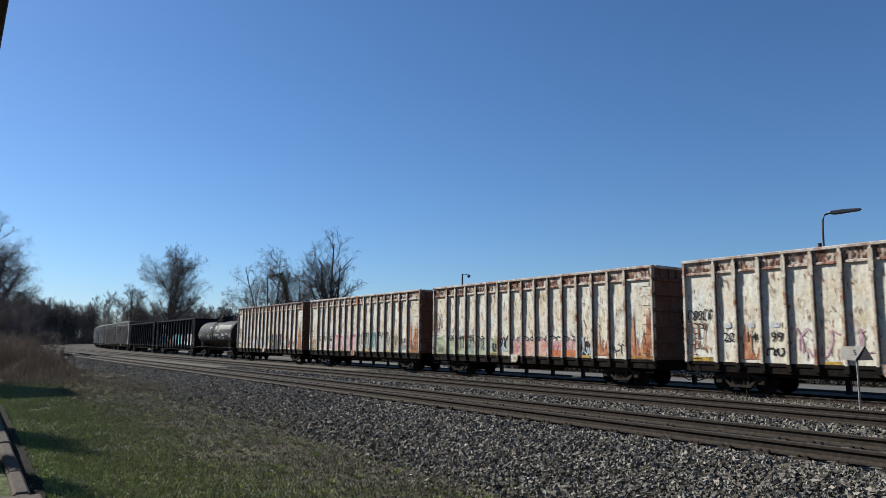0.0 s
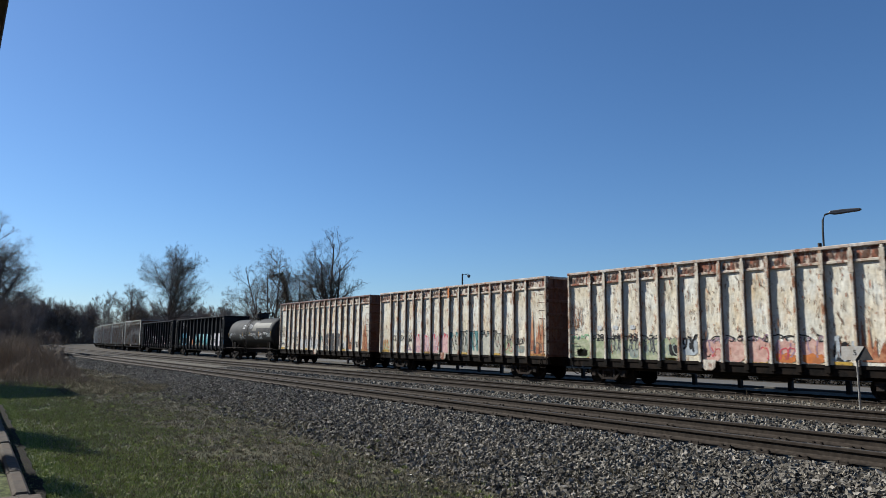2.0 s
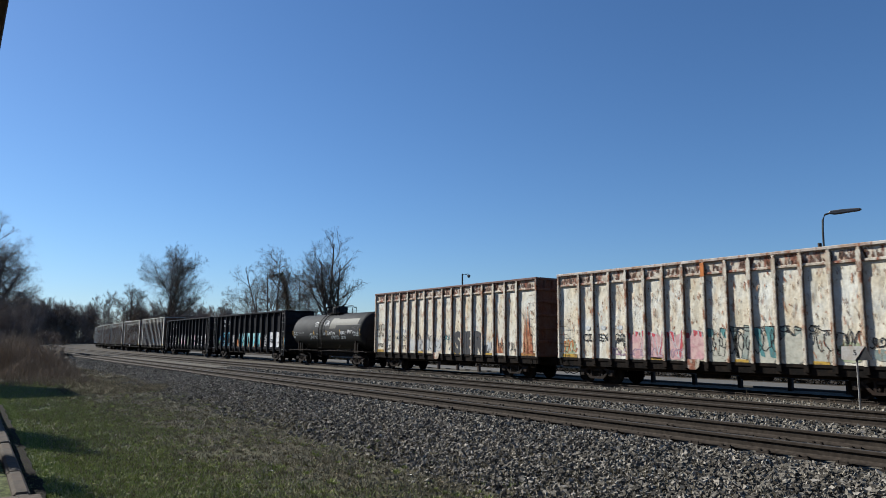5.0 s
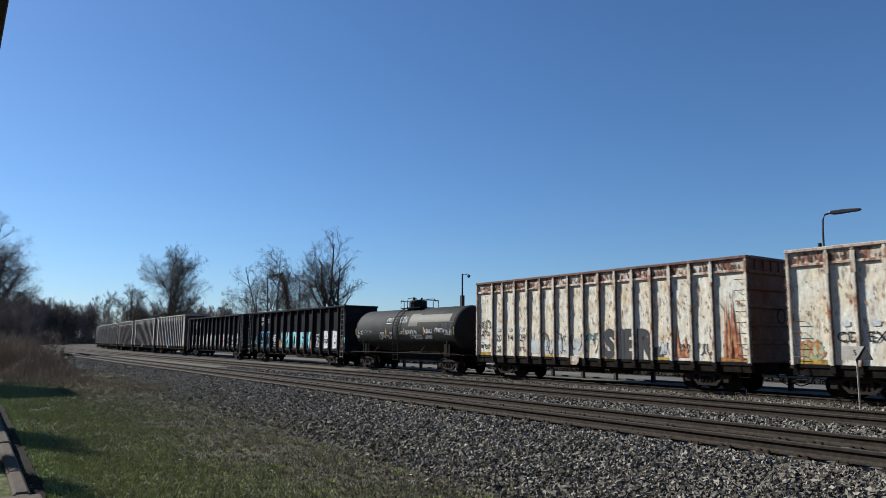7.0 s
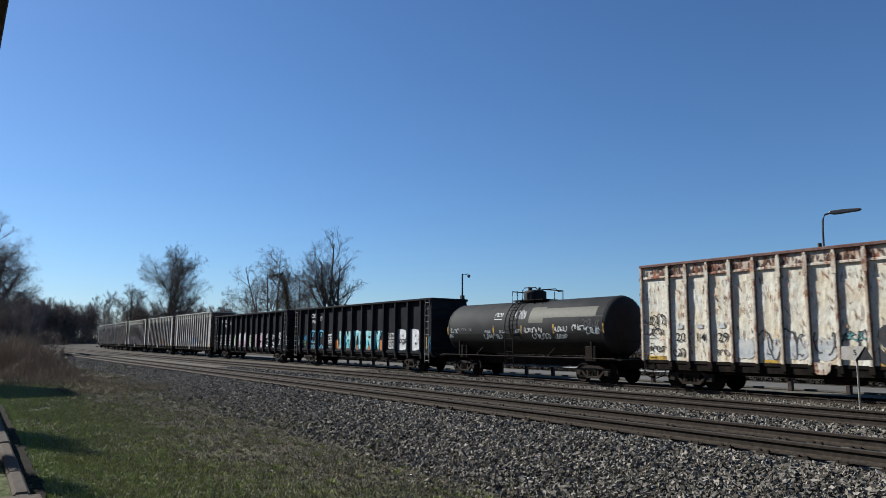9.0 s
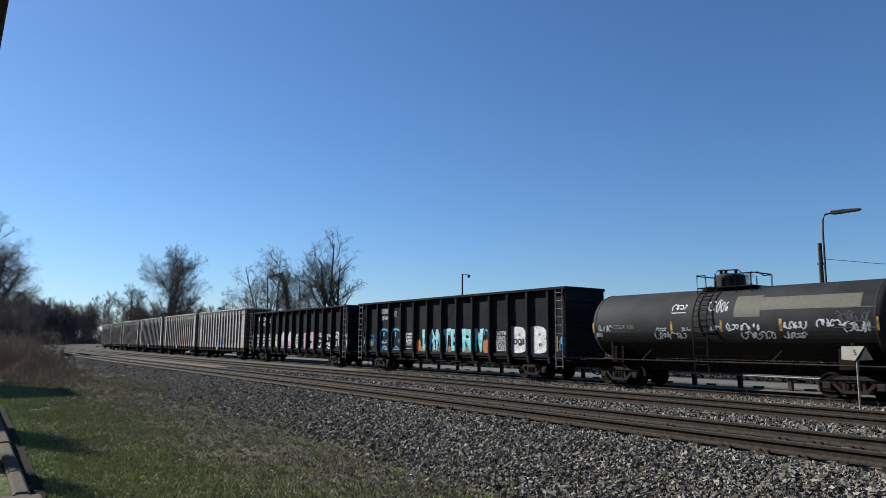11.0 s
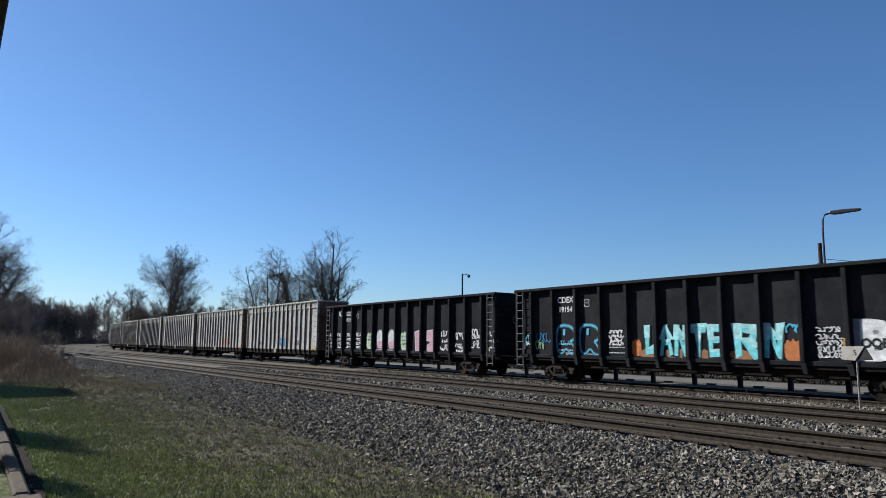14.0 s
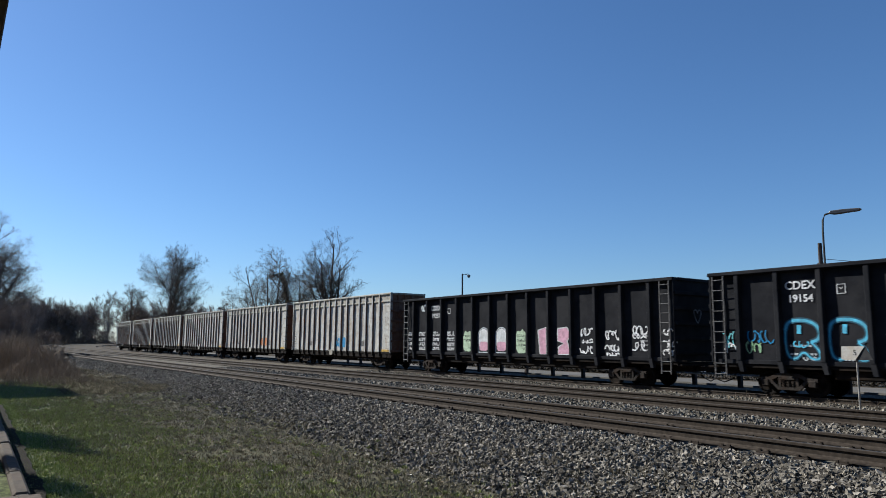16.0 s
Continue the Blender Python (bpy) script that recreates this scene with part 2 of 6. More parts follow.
def ground_material():
    """Turf, thinning to gravel and dry soil towards the tracks, with worn and mossy patches."""
    m, t, b = mat("turf_and_gravel", 0.95)
    v = coords(t)
    fine = noise_of(t, v, 12, 9, 0.82)
    broad = noise_of(t, v, 0.45, 5)
    turf = mix(t, ramp(t, fine, [(0.36, (0, 0, 0)), (0.62, (1, 1, 1))]), (0.022, 0.029, 0.007), (0.118, 0.145, 0.04))
    soil = mix(t, ramp(t, fine, [(0.36, (0, 0, 0)), (0.62, (1, 1, 1))]), (0.019, 0.0165, 0.0095), (0.125, 0.109, 0.07))
    at = t.nodes.new("ShaderNodeVertexColor")
    at.layer_name = "kind"
    sep = t.nodes.new("ShaderNodeSeparateColor")
    t.links.new(at.outputs[0], sep.inputs[0])
    bare = t.nodes.new("ShaderNodeMath")
    bare.operation = 'MULTIPLY_ADD'
    t.links.new(sep.outputs[2], bare.inputs[0])
    bare.inputs[1].default_value = 0.8
    t.links.new(ramp(t, broad, [(0.42, (0.0, 0.0, 0.0)), (0.7, (0.4, 0.4, 0.4))]), bare.inputs[2])
    grass = mix(t, bare.outputs[0], turf, soil)
    clumps = ramp(t, noise_of(t, v, 4.5, 5, 0.7), [(0.36, (0.4, 0.4, 0.38)), (0.6, (1.15, 1.15, 1.15))])
    grass = mix(t, 1.0, grass, clumps, 'MULTIPLY')
    gravel = mix(t, ramp(t, noise_of(t, v, 22, 7, 0.75), [(0.36, (0, 0, 0)), (0.64, (1, 1, 1))]), (0.02, 0.0175, 0.0125), (0.19, 0.167, 0.127))
    col = mix(t, sep.outputs[0], grass, gravel)
    dry = mix(t, noise_of(t, v, 3, 5), (0.022, 0.018, 0.012), (0.058, 0.045, 0.031))
    col = mix(t, sep.outputs[1], col, dry)
    t.links.new(col, b.inputs["Base Color"])
    bump(t, b, fine, 0.35, 0.02)
    return m


GROUND = ground_material()
for _m in (GROUND, TIE, RAIL_SIDE, ASPHALT):
    _m.node_tree.nodes["Principled BSDF"].inputs["Specular IOR Level"].default_value = 0.1


# ---- building helpers ----
def mesh_of(name, verts, faces, material, smooth=False):
    me = bpy.data.meshes.new(name)
    me.from_pydata([tuple(v) for v in verts], [], faces)
    for x in material if isinstance(material, (list, tuple)) else [material]:
        me.materials.append(x)
    if smooth:
        me.polygons.foreach_set("use_smooth", [True] * len(me.polygons))
    me.update()
    return me


def piece(name, me, parent=None, m=None, label=""):
    ob = new(name, me)
    if parent:
        ob.parent = parent
    if m is not None:
        ob.matrix_basis = m
    return tagged(ob, label)


def part(name, bm, material, parent, label="", m=None, smooth=False):
    me = bpy.data.meshes.new(name)
    bm.to_mesh(me)
    bm.free()
    for x in material if isinstance(material, (list, tuple)) else [material]:
        me.materials.append(x)
    if smooth:
        me.polygons.foreach_set("use_smooth", [True] * len(me.polygons))
    return piece(name, me, parent, m, label)


def add_box(bm, x0, x1, y0, y1, z0, z1, bev=0.0, mi=0):
    vs = [bm.verts.new((x, y, z)) for x in (x0, x1) for y in (y0, y1) for z in (z0, z1)]
    fs = [bm.faces.new([vs[i] for i in f]) for f in ((0, 1, 3, 2), (4, 6, 7, 5), (0, 4, 5, 1), (2, 3, 7, 6), (0, 2, 6, 4), (1, 5, 7, 3))]
    for f in fs:
        f.material_index = mi
    if bev:
        es = list({e for f in fs for e in f.edges})
        bmesh.ops.bevel(bm, geom=es, offset=bev, segments=1, affect='EDGES')
    return bm


def box(x0, x1, y0, y1, z0, z1, bev=0.0):
    return add_box(bmesh.new(), x0, x1, y0, y1, z0, z1, bev)


def add_tube(bm, pts, r, sides=6, r2=None):
    """A round bar along a line of points."""
    pts = [Vector(p) for p in pts]
    rings = []
    for k, p in enumerate(pts):
        d = (pts[min(k + 1, len(pts) - 1)] - pts[max(k - 1, 0)]).normalized()
        a = d.orthogonal().normalized() if abs(d.z) > 0.95 else d.cross(Vector((0, 0, 1))).normalized()
        c = d.cross(a)
        rr = r if r2 is None else r + (r2 - r) * k / (len(pts) - 1)
        rings.append([bm.verts.new(p + (a * math.cos(2 * math.pi * i / sides) + c * math.sin(2 * math.pi * i / sides)) * rr) for i in range(sides)])
    for a, c in zip(rings, rings[1:]):
        for i in range(sides):
            bm.faces.new((a[i], a[(i + 1) % sides], c[(i + 1) % sides], c[i]))
    bm.faces.new(rings[0][::-1])
    bm.faces.new(rings[-1])
    return bm


def tube(pts, r, sides=6, r2=None):
    return add_tube(bmesh.new(), pts, r, sides, r2)


def add_prism(bm, outline, y0, y1):
    """An outline in x and z, drawn out from y0 to y1."""
    a = [bm.verts.new((x, y0, z)) for x, z in outline]
    c = [bm.verts.new((x, y1, z)) for x, z in outline]
    n = len(a)
    bm.faces.new(a)
    bm.faces.new(c[::-1])
    for i in range(n):
        bm.faces.new((a[i], c[i], c[(i + 1) % n], a[(i + 1) % n]))
    bmesh.ops.recalc_face_normals(bm, faces=bm.faces[:])
    return bm


def lathe(profile, sides, axis='x'):
    """A round body: (place along the axis, radius) turned about it."""
    bm = bmesh.new()
    rings = []
    for s, r in profile:
        ring = []
        for i in range(sides):
            a = 2 * math.pi * i / sides
            p = (s, r * math.cos(a), r * math.sin(a)) if axis == 'x' else ((r * math.cos(a), s, r * math.sin(a)) if axis == 'y' else (r * math.cos(a), r * math.sin(a), s))
            ring.append(bm.verts.new(p))
        rings.append(ring)
    for a, c in zip(rings, rings[1:]):
        for i in range(sides):
            bm.faces.new((a[i], a[(i + 1) % sides], c[(i + 1) % sides], c[i]))
    bm.faces.new(rings[0])
    bm.faces.new(rings[-1][::-1])
    bmesh.ops.recalc_face_normals(bm, faces=bm.faces[:])
    return bm


def lettering(name, text, size, material, parent, x, y, z, wide=1.0, fat=0.0, label="", lean=0.0):
    """Painted letters on a side that faces -y."""
    cu = bpy.data.curves.new("letters", 'FONT')
    cu.body, cu.size, cu.offset, cu.shear = text, size, fat, lean
    cu.align_x, cu.align_y, cu.resolution_u = 'CENTER', 'CENTER', 3
    tmp = new("letters", cu)
    bpy.context.view_layer.update()
    me = bpy.data.meshes.new_from_object(tmp.evaluated_get(bpy.context.evaluated_depsgraph_get()))
    bpy.data.objects.remove(tmp)
    me.materials.clear()
    me.materials.append(material)
    me.transform(Matrix.Diagonal((wide, 1, 1, 1)))
    return piece(name, me, parent, pose(x, y, z, 90), label)


def ribbon_mesh(name, lines, material, taper=None):
    """Flat sprayed strokes in the plane x, z: lists of points with a width."""
    vs, fs = [], []
    for k, (pts, w) in enumerate(lines):
        off = -0.0008 * (k % 5)
        for i, (x, z) in enumerate(pts):
            x0, z0 = pts[max(i - 1, 0)]
            x1, z1 = pts[min(i + 1, len(pts) - 1)]
            l = math.hypot(x1 - x0, z1 - z0) or 1
            ww = w if taper is None else w * (0.12 + math.sin(math.pi * min(1, (i + 0.35) / (len(pts) - 0.3))) ** taper)
            nx, nz = -(z1 - z0) / l * ww / 2, (x1 - x0) / l * ww / 2
            vs += [(x + nx, off, z + nz), (x - nx, off, z - nz)]
            if i:
                b = len(vs) - 4
                fs.append((b, b + 1, b + 3, b + 2))
    return mesh_of(name, vs, fs, material)


def scrawl(rng, w, h, n, thick):
    """Loose handwriting that says nothing: hooked and looped strokes side by side."""
    lines = []
    for k in range(n):
        cx = (k + 0.5) / n * w - w / 2
        a0, turn = rng.uniform(0, 6.3), rng.uniform(3, 6.5) * rng.choice((-1, 1))
        rx, rz = w / n * rng.uniform(0.35, 0.6), h * rng.uniform(0.3, 0.5)
        pts = []
        for i in range(9):
            a = a0 + turn * i / 8
            pts.append((cx + rx * math.cos(a) + (i / 8 - 0.5) * w / n * 0.7, rz * math.sin(a) * (1 - 0.25 * (i % 3 == 2))))
        lines.append((pts, thick))
    return lines


def blob(rng, w, h, n=18, wobble=0.12):
    n, lobes, ph = n * 2, rng.choice((2, 3)), rng.uniform(0, 6)
    out = []
    for i in range(n):
        a = 2 * math.pi * i / n
        x, z = max(-1, min(1, 1.2 * math.cos(a))), max(-1, min(1, 1.12 * math.sin(a)))
        lump = 1 - 1.6 * wobble * abs(math.sin(lobes * x * 1.6 + ph)) if z > 0 else 1 - wobble * 0.4 * rng.random()
        out.append((w / 2 * x * (1 - wobble * 0.5 * rng.random()), h / 2 * z * lump))
    return out


def patch_mesh(name, outline, material):
    return mesh_of(name, [(x, 0, z) for x, z in outline], [tuple(range(len(outline)))], material)


# ---- bogies and running gear, shared by all the wagons ----
def wheelset_mesh():
    bm = bmesh.new()
    for side in (-1, 1):
        prof = [(0.66, 0.12), (0.67, 0.34), (0.68, 0.40), (0.665, 0.475), (0.70, 0.475), (0.712, 0.457), (0.80, 0.452), (0.80, 0.40), (0.765, 0.36), (0.75, 0.16), (0.80, 0.13), (0.80, 0.08), (1.02, 0.075)]
        b2 = lathe([(side * s, r) for s, r in prof], 24, 'y')
        me = bpy.data.meshes.new("w")
        b2.to_mesh(me)
        b2.free()
        bm.from_mesh(me)
        bpy.data.meshes.remove(me)
    add_tube(bm, [(0, -0.66, 0), (0, 0.66, 0)], 0.085, 10)
    for side in (-1, 1):                     # bearing cap bolts, so that the turning shows
        for i in range(3):
            a = i * 2.094
            add_box(bm, 0.045 * math.cos(a) - 0.014, 0.045 * math.cos(a) + 0.014, side * 1.02 - 0.012, side * 1.02 + 0.012, 0.045 * math.sin(a) - 0.014, 0.045 * math.sin(a) + 0.014)
    me = bpy.data.meshes.new("wheelset")
    bm.to_mesh(me)
    bm.free()
    me.materials.append(STEEL_DARK)
    return me


def side_frame_mesh():
    """A cast bogie side: arch over both axle boxes, spring window with coil springs."""
    bm = bmesh.new()
    add_prism(bm, [(-1.08, 0.66), (-0.72, 0.68), (-0.42, 0.82), (0.42, 0.82), (0.72, 0.68), (1.08, 0.66), (1.08, 0.54), (0.72, 0.52), (0.40, 0.68), (-0.40, 0.68), (-0.72, 0.52), (-1.08, 0.54)], -0.07, 0.07)
    add_prism(bm, [(-0.75, 0.55), (-0.42, 0.22), (0.42, 0.22), (0.75, 0.55), (0.60, 0.55), (0.36, 0.32), (-0.36, 0.32), (-0.60, 0.55)], -0.07, 0.07)
    for s in (-1, 1):
        add_box(bm, s * 0.33 - 0.05, s * 0.33 + 0.05, -0.065, 0.065, 0.3, 0.7)
        add_box(bm, s * 0.89 - 0.14, s * 0.89 + 0.14, -0.10, 0.09, 0.34, 0.60, 0.03)
    for x in (-0.18, 0.0, 0.18):
        for k in range(6):
            a = 0.33 + k * 0.04
            add_tube(bm, [(x - 0.07, -0.03, a), (x, -0.08, a + 0.01), (x + 0.07, -0.03, a + 0.02)], 0.014, 4)
    add_box(bm, -0.26, 0.26, -0.09, 0.09, 0.58, 0.70, 0.02)
    me = bpy.data.meshes.new("side_frame")
    bm.to_mesh(me)
    bm.free()
    me.materials.append(STEEL_DUST)
    return me


WHEELSET, SIDE_FRAME = wheelset_mesh(), side_frame_mesh()


def bogie(parent, x):
    """A two-axle bogie: bolster, two cast sides, two turning wheelsets."""
    tr = part("bogie", box(-0.2, 0.2, -0.95, 0.95, 0.5, 0.78, 0.03), STEEL_DARK, parent, "grimy cast bogie", pose(x, 0, 0))
    for s in (-1, 1):
        piece("side_frame", SIDE_FRAME, tr, pose(0, s * 1.0, 0, 0, 0, 0 if s < 0 else 180))
    for ax in (-0.89, 0.89):
        piece("wheelset", WHEELSET, tr, pose(ax, 0, 0.457))
    for x in (-0.55, 0.55):
        part("brake_beam", box(x - 0.1, x + 0.1, -0.8, 0.8, 0.3, 0.42, 0.02), STEEL_DARK, tr)
    return tr


def coupler(parent, x, s):
    bm = box(min(x, x + s * 0.72), max(x, x + s * 0.72), -0.09, 0.09, 0.74, 0.94, 0.03)
    add_box(bm, x + s * 0.72 - 0.16, x + s * 0.72 + 0.16, -0.17, 0.17, 0.70, 0.98, 0.05)
    part("coupler", bm, STEEL_DARK, parent)
    part("brake_hose", tube([(x, 0.25, 0.75), (x + s * 0.2, 0.27, 0.45), (x + s * 0.55, 0.2, 0.32), (x + s * 0.8, 0.12, 0.42)], 0.025, 5), STEEL_DARK, parent)


# ---- high-sided white gondola ----
HALF_W, LEN_W, PITCH_W = 1.45, 17.09, 18.65
POSTS_W = [-LEN_W / 2 + 1.46, -LEN_W / 2 + 2.36] + [-LEN_W / 2 + 2.36 + 1.011 * k for k in range(1, 14)]
Z0_W, Z1_W, ZT_W = 1.16, 4.74, 5.33


def wavy_panel(w, h, seed, material, thick=0.05, bulge=0.03):
    """A side sheet that bellies between its posts, with dents; x from 0 to w, z from 0 to h."""
    nx, nz = 6, max(3, int(h / 0.3))
    vs, fs = [], []
    for j in range(nz + 1):
        for i in range(nx + 1):
            u, q = i / nx, j / nz
            y = bulge * math.sin(math.pi * u) * math.sin(math.pi * min(1, max(0, q))) * (0.6 + 0.9 * noise.noise((u * 2.1 + seed * 7.3, q * 3.0, seed * 1.7)))
            y += 0.012 * noise.noise((u * 5 + seed, q * 9, 3.3)) * (0 < i < nx) * (0 < j < nz)
            vs.append((u * w, y, q * h))
    for j in range(nz):
        for i in range(nx):
            a = j * (nx + 1) + i
            fs.append((a, a + 1, a + nx + 2, a + nx + 1))
    n = len(vs)
    vs += [(0, thick, 0), (w, thick, 0), (w, thick, h), (0, thick, h)]
    fs.append((n + 3, n + 2, n + 1, n))
    return mesh_of("panel", vs, fs, material, True)


def tapered_post(w, d, z0, z1, foot, foot_w, material):
    """A pressed side post, rounded at its edges, with a foot that reaches below the sill."""
    bm = bmesh.new()
    add_prism(bm, [(-w / 2, z0), (w / 2, z0), (w / 2, z1), (-w / 2, z1)], -d, 0.02)
    bmesh.ops.bevel(bm, geom=[e for e in bm.edges if abs(e.verts[0].co.z - e.verts[1].co.z) > 0.5], offset=0.025, segments=1, affect='EDGES')
    add_prism(bm, [(-foot_w / 2, foot), (foot_w / 2, foot), (w / 2 + 0.02, z0 + 0.02), (-w / 2 - 0.02, z0 + 0.02)], -d * 0.85, 0.03)
    me = bpy.data.meshes.new("side_post")
    bm.to_mesh(me)
    bm.free()
    me.materials.append(material)
    me.materials.append(STEEL_DARK)
    # side faces get the darkened rust that adds to the post shade
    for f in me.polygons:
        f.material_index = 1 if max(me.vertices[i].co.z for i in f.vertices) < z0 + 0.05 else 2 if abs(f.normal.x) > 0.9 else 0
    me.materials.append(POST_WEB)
    return me


def white_gondola(name_label, lower, upper, post, rail_mat, seed):
    """Open high-sided wagon: floor and sills, ends with ribs, posts and sheets down both sides, chords, grab irons, brake wheel, bogies."""
    g = new("gondola_wagon")
    tagged(g, name_label, "freight wagon", "wagons of the train")
    L, H = LEN_W / 2, HALF_W
    bm = box(-L, L, -H + 0.17, H - 0.17, Z0_W - 0.06, Z0_W + 0.04)
    for s in (-1, 1):
        add_box(bm, -L, L, s * (H - 0.2) - 0.06, s * (H - 0.2) + 0.06, Z0_W - 0.36, Z0_W - 0.06)
    add_box(bm, -L + 3.6, L - 3.6, -0.95, 0.95, 0.66, 1.1, 0.05)
    add_box(bm, -L - 0.1, L + 0.1, -0.35, 0.35, 0.72, 1.1, 0.02)
    for k in range(9):
        x = -L + 1.2 + k * (LEN_W - 2.4) / 8
        add_box(bm, x - 0.07, x + 0.07, -H + 0.25, H - 0.25, 0.86, 1.1)
    part("underframe", bm, STEEL_DARK, g, "grimy steel underframe")
    part("brake_valve", box(-1.0, 0.3, -0.9, -0.35, 0.5, 0.95, 0.05), STEEL_DARK, g)
    part("air_tank", tube([(1.0, -0.7, 0.7), (2.2, -0.7, 0.7)], 0.2, 10), STEEL_DARK, g)
    for s in (-1, 1):
        e = bmesh.new()
        xo = s * L
        add_box(e, min(xo, xo - s * 0.06), max(xo, xo - s * 0.06), -H + 0.04, H - 0.04, Z0_W, ZT_W - 0.1)
        wall = part("end_wall", e, END_RUST, g, "rust-streaked ribbed end sheet")
        for z in (1.25, 1.95, 2.65, 3.35, 4.05, 4.7):
            part("end_rib", box(min(xo - s * 0.02, xo + s * 0.09), max(xo - s * 0.02, xo + s * 0.09), -H + 0.06, H - 0.06, z - 0.07, z + 0.07, 0.02), END_RUST, wall)
        for y in (-0.85, -0.28, 0.28, 0.85):
            part("end_stud", box(min(xo - s * 0.02, xo + s * 0.07), max(xo - s * 0.02, xo + s * 0.07), y - 0.05, y + 0.05, 4.78, ZT_W - 0.14, 0.015), END_RUST, wall)
        coupler(g, xo, s)
        bogie(g, s * (L - 2.2))
    bounds = [-L] + POSTS_W + [L]
    rng = random.Random(seed)
    cache = {}
    for side in (-1, 1):
        turn = pose(0, 0, 0) if side < 0 else pose(0, 0, 0, 0, 0, 180)
        for k, (a, b) in enumerate(zip(bounds, bounds[1:])):
            key = (round(b - a, 3), k % 5)
            if key not in cache:
                cache[key] = (wavy_panel(b - a, Z1_W - Z0_W, seed + k, lower), wavy_panel(b - a, ZT_W - 0.1 - Z1_W, seed + k + 50, upper, bulge=0.012))
            piece("panel", cache[key][0], g, turn @ pose(a, -H + 0.122, Z0_W))
            piece("upper_panel", cache[key][1], g, turn @ pose(a, -H + 0.085, Z1_W))
        if "post" not in cache:
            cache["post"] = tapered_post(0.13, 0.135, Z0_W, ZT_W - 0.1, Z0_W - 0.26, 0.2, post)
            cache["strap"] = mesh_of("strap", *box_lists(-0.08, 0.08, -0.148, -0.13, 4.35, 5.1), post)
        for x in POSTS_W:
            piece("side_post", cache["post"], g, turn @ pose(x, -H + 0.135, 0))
            piece("splice_plate", cache["strap"], g, turn @ pose(x, -H + 0.135, 0))
        for x in (-L + 0.06, L - 0.06):
            part("corner_post", box(x - 0.06, x + 0.06, -H, -H + 0.2, Z0_W - 0.02, ZT_W - 0.1, 0.02), post, g, m=turn)
        part("mid_rail", box(-L + 0.12, L - 0.12, -H + 0.045, -H + 0.15, Z1_W - 0.05, Z1_W + 0.05, 0.015), upper, g, m=turn)
        ch = box(-L - 0.03, L + 0.03, -H - 0.012, -H + 0.22, ZT_W - 0.13, ZT_W, 0.025)
        part("top_chord", ch, rail_mat, g, m=turn)
        part("side_sill", box(-L, L, -H + 0.1, -H + 0.24, Z0_W - 0.1, Z0_W + 0.03, 0.01), STEEL_DARK, g, m=turn)
        for s in (-1, 1):
            for k in range(8):
                z = 1.45 + k * 0.42
                x = s * (L - 0.33)
                gi = tube([(x - 0.2, -H + 0.16, z + 0.03), (x - 0.2, -H + 0.0, z), (x + 0.2, -H + 0.0, z), (x + 0.2, -H + 0.16, z + 0.03)], 0.014, 4)
                if (s > 0) or k < 4:
                    part("grab_iron", gi, END_RUST, g, m=turn)
            st = tube([(s * (L - 0.55), -H + 0.12, Z0_W), (s * (L - 0.55), -H + 0.06, 0.62), (s * (L - 0.12), -H + 0.06, 0.62), (s * (L - 0.12), -H + 0.12, Z0_W)], 0.02, 4)
            part("step", st, STEEL_DARK, g, m=turn)
    for s in (-1, 1):
        part("end_chord", box(s * L - 0.06, s * L + 0.09, -H + 0.22, H - 0.22, ZT_W - 0.13, ZT_W - 0.005, 0.02), rail_mat, g)
    part("brake_wheel", tube([(L + 0.16, 0.6 + 0.28 * math.cos(a), 3.0 + 0.28 * math.sin(a)) for a in [i * 0.5236 for i in range(13)]], 0.02, 5), STEEL_DARK, g)
    db = bmesh.new()
    add_prism(db, [(-1.12, Z0_W + 0.1), (-1.05, 0.95), (-0.92, 0.84), (-0.62, 0.84), (-0.49, 0.95), (-0.42, Z0_W + 0.1)], -H + 0.04, -H + 0.08)
    part("drop_bracket", db, upper, g)
    return g


def box_lists(x0, x1, y0, y1, z0, z1):
    v = [(x, y, z) for x in (x0, x1) for y in (y0, y1) for z in (z0, z1)]
    return v, [(0, 1, 3, 2), (4, 6, 7, 5), (0, 4, 5, 1), (2, 3, 7, 6), (0, 2, 6, 4), (1, 5, 7, 3)]


# ---- black open gondola ----
LEN_B = 21.7
POSTS_B = [-LEN_B / 2 + 1.2 + 1.6 * k for k in range(13)]
Z0_B, ZT_B = 1.27, 4.72


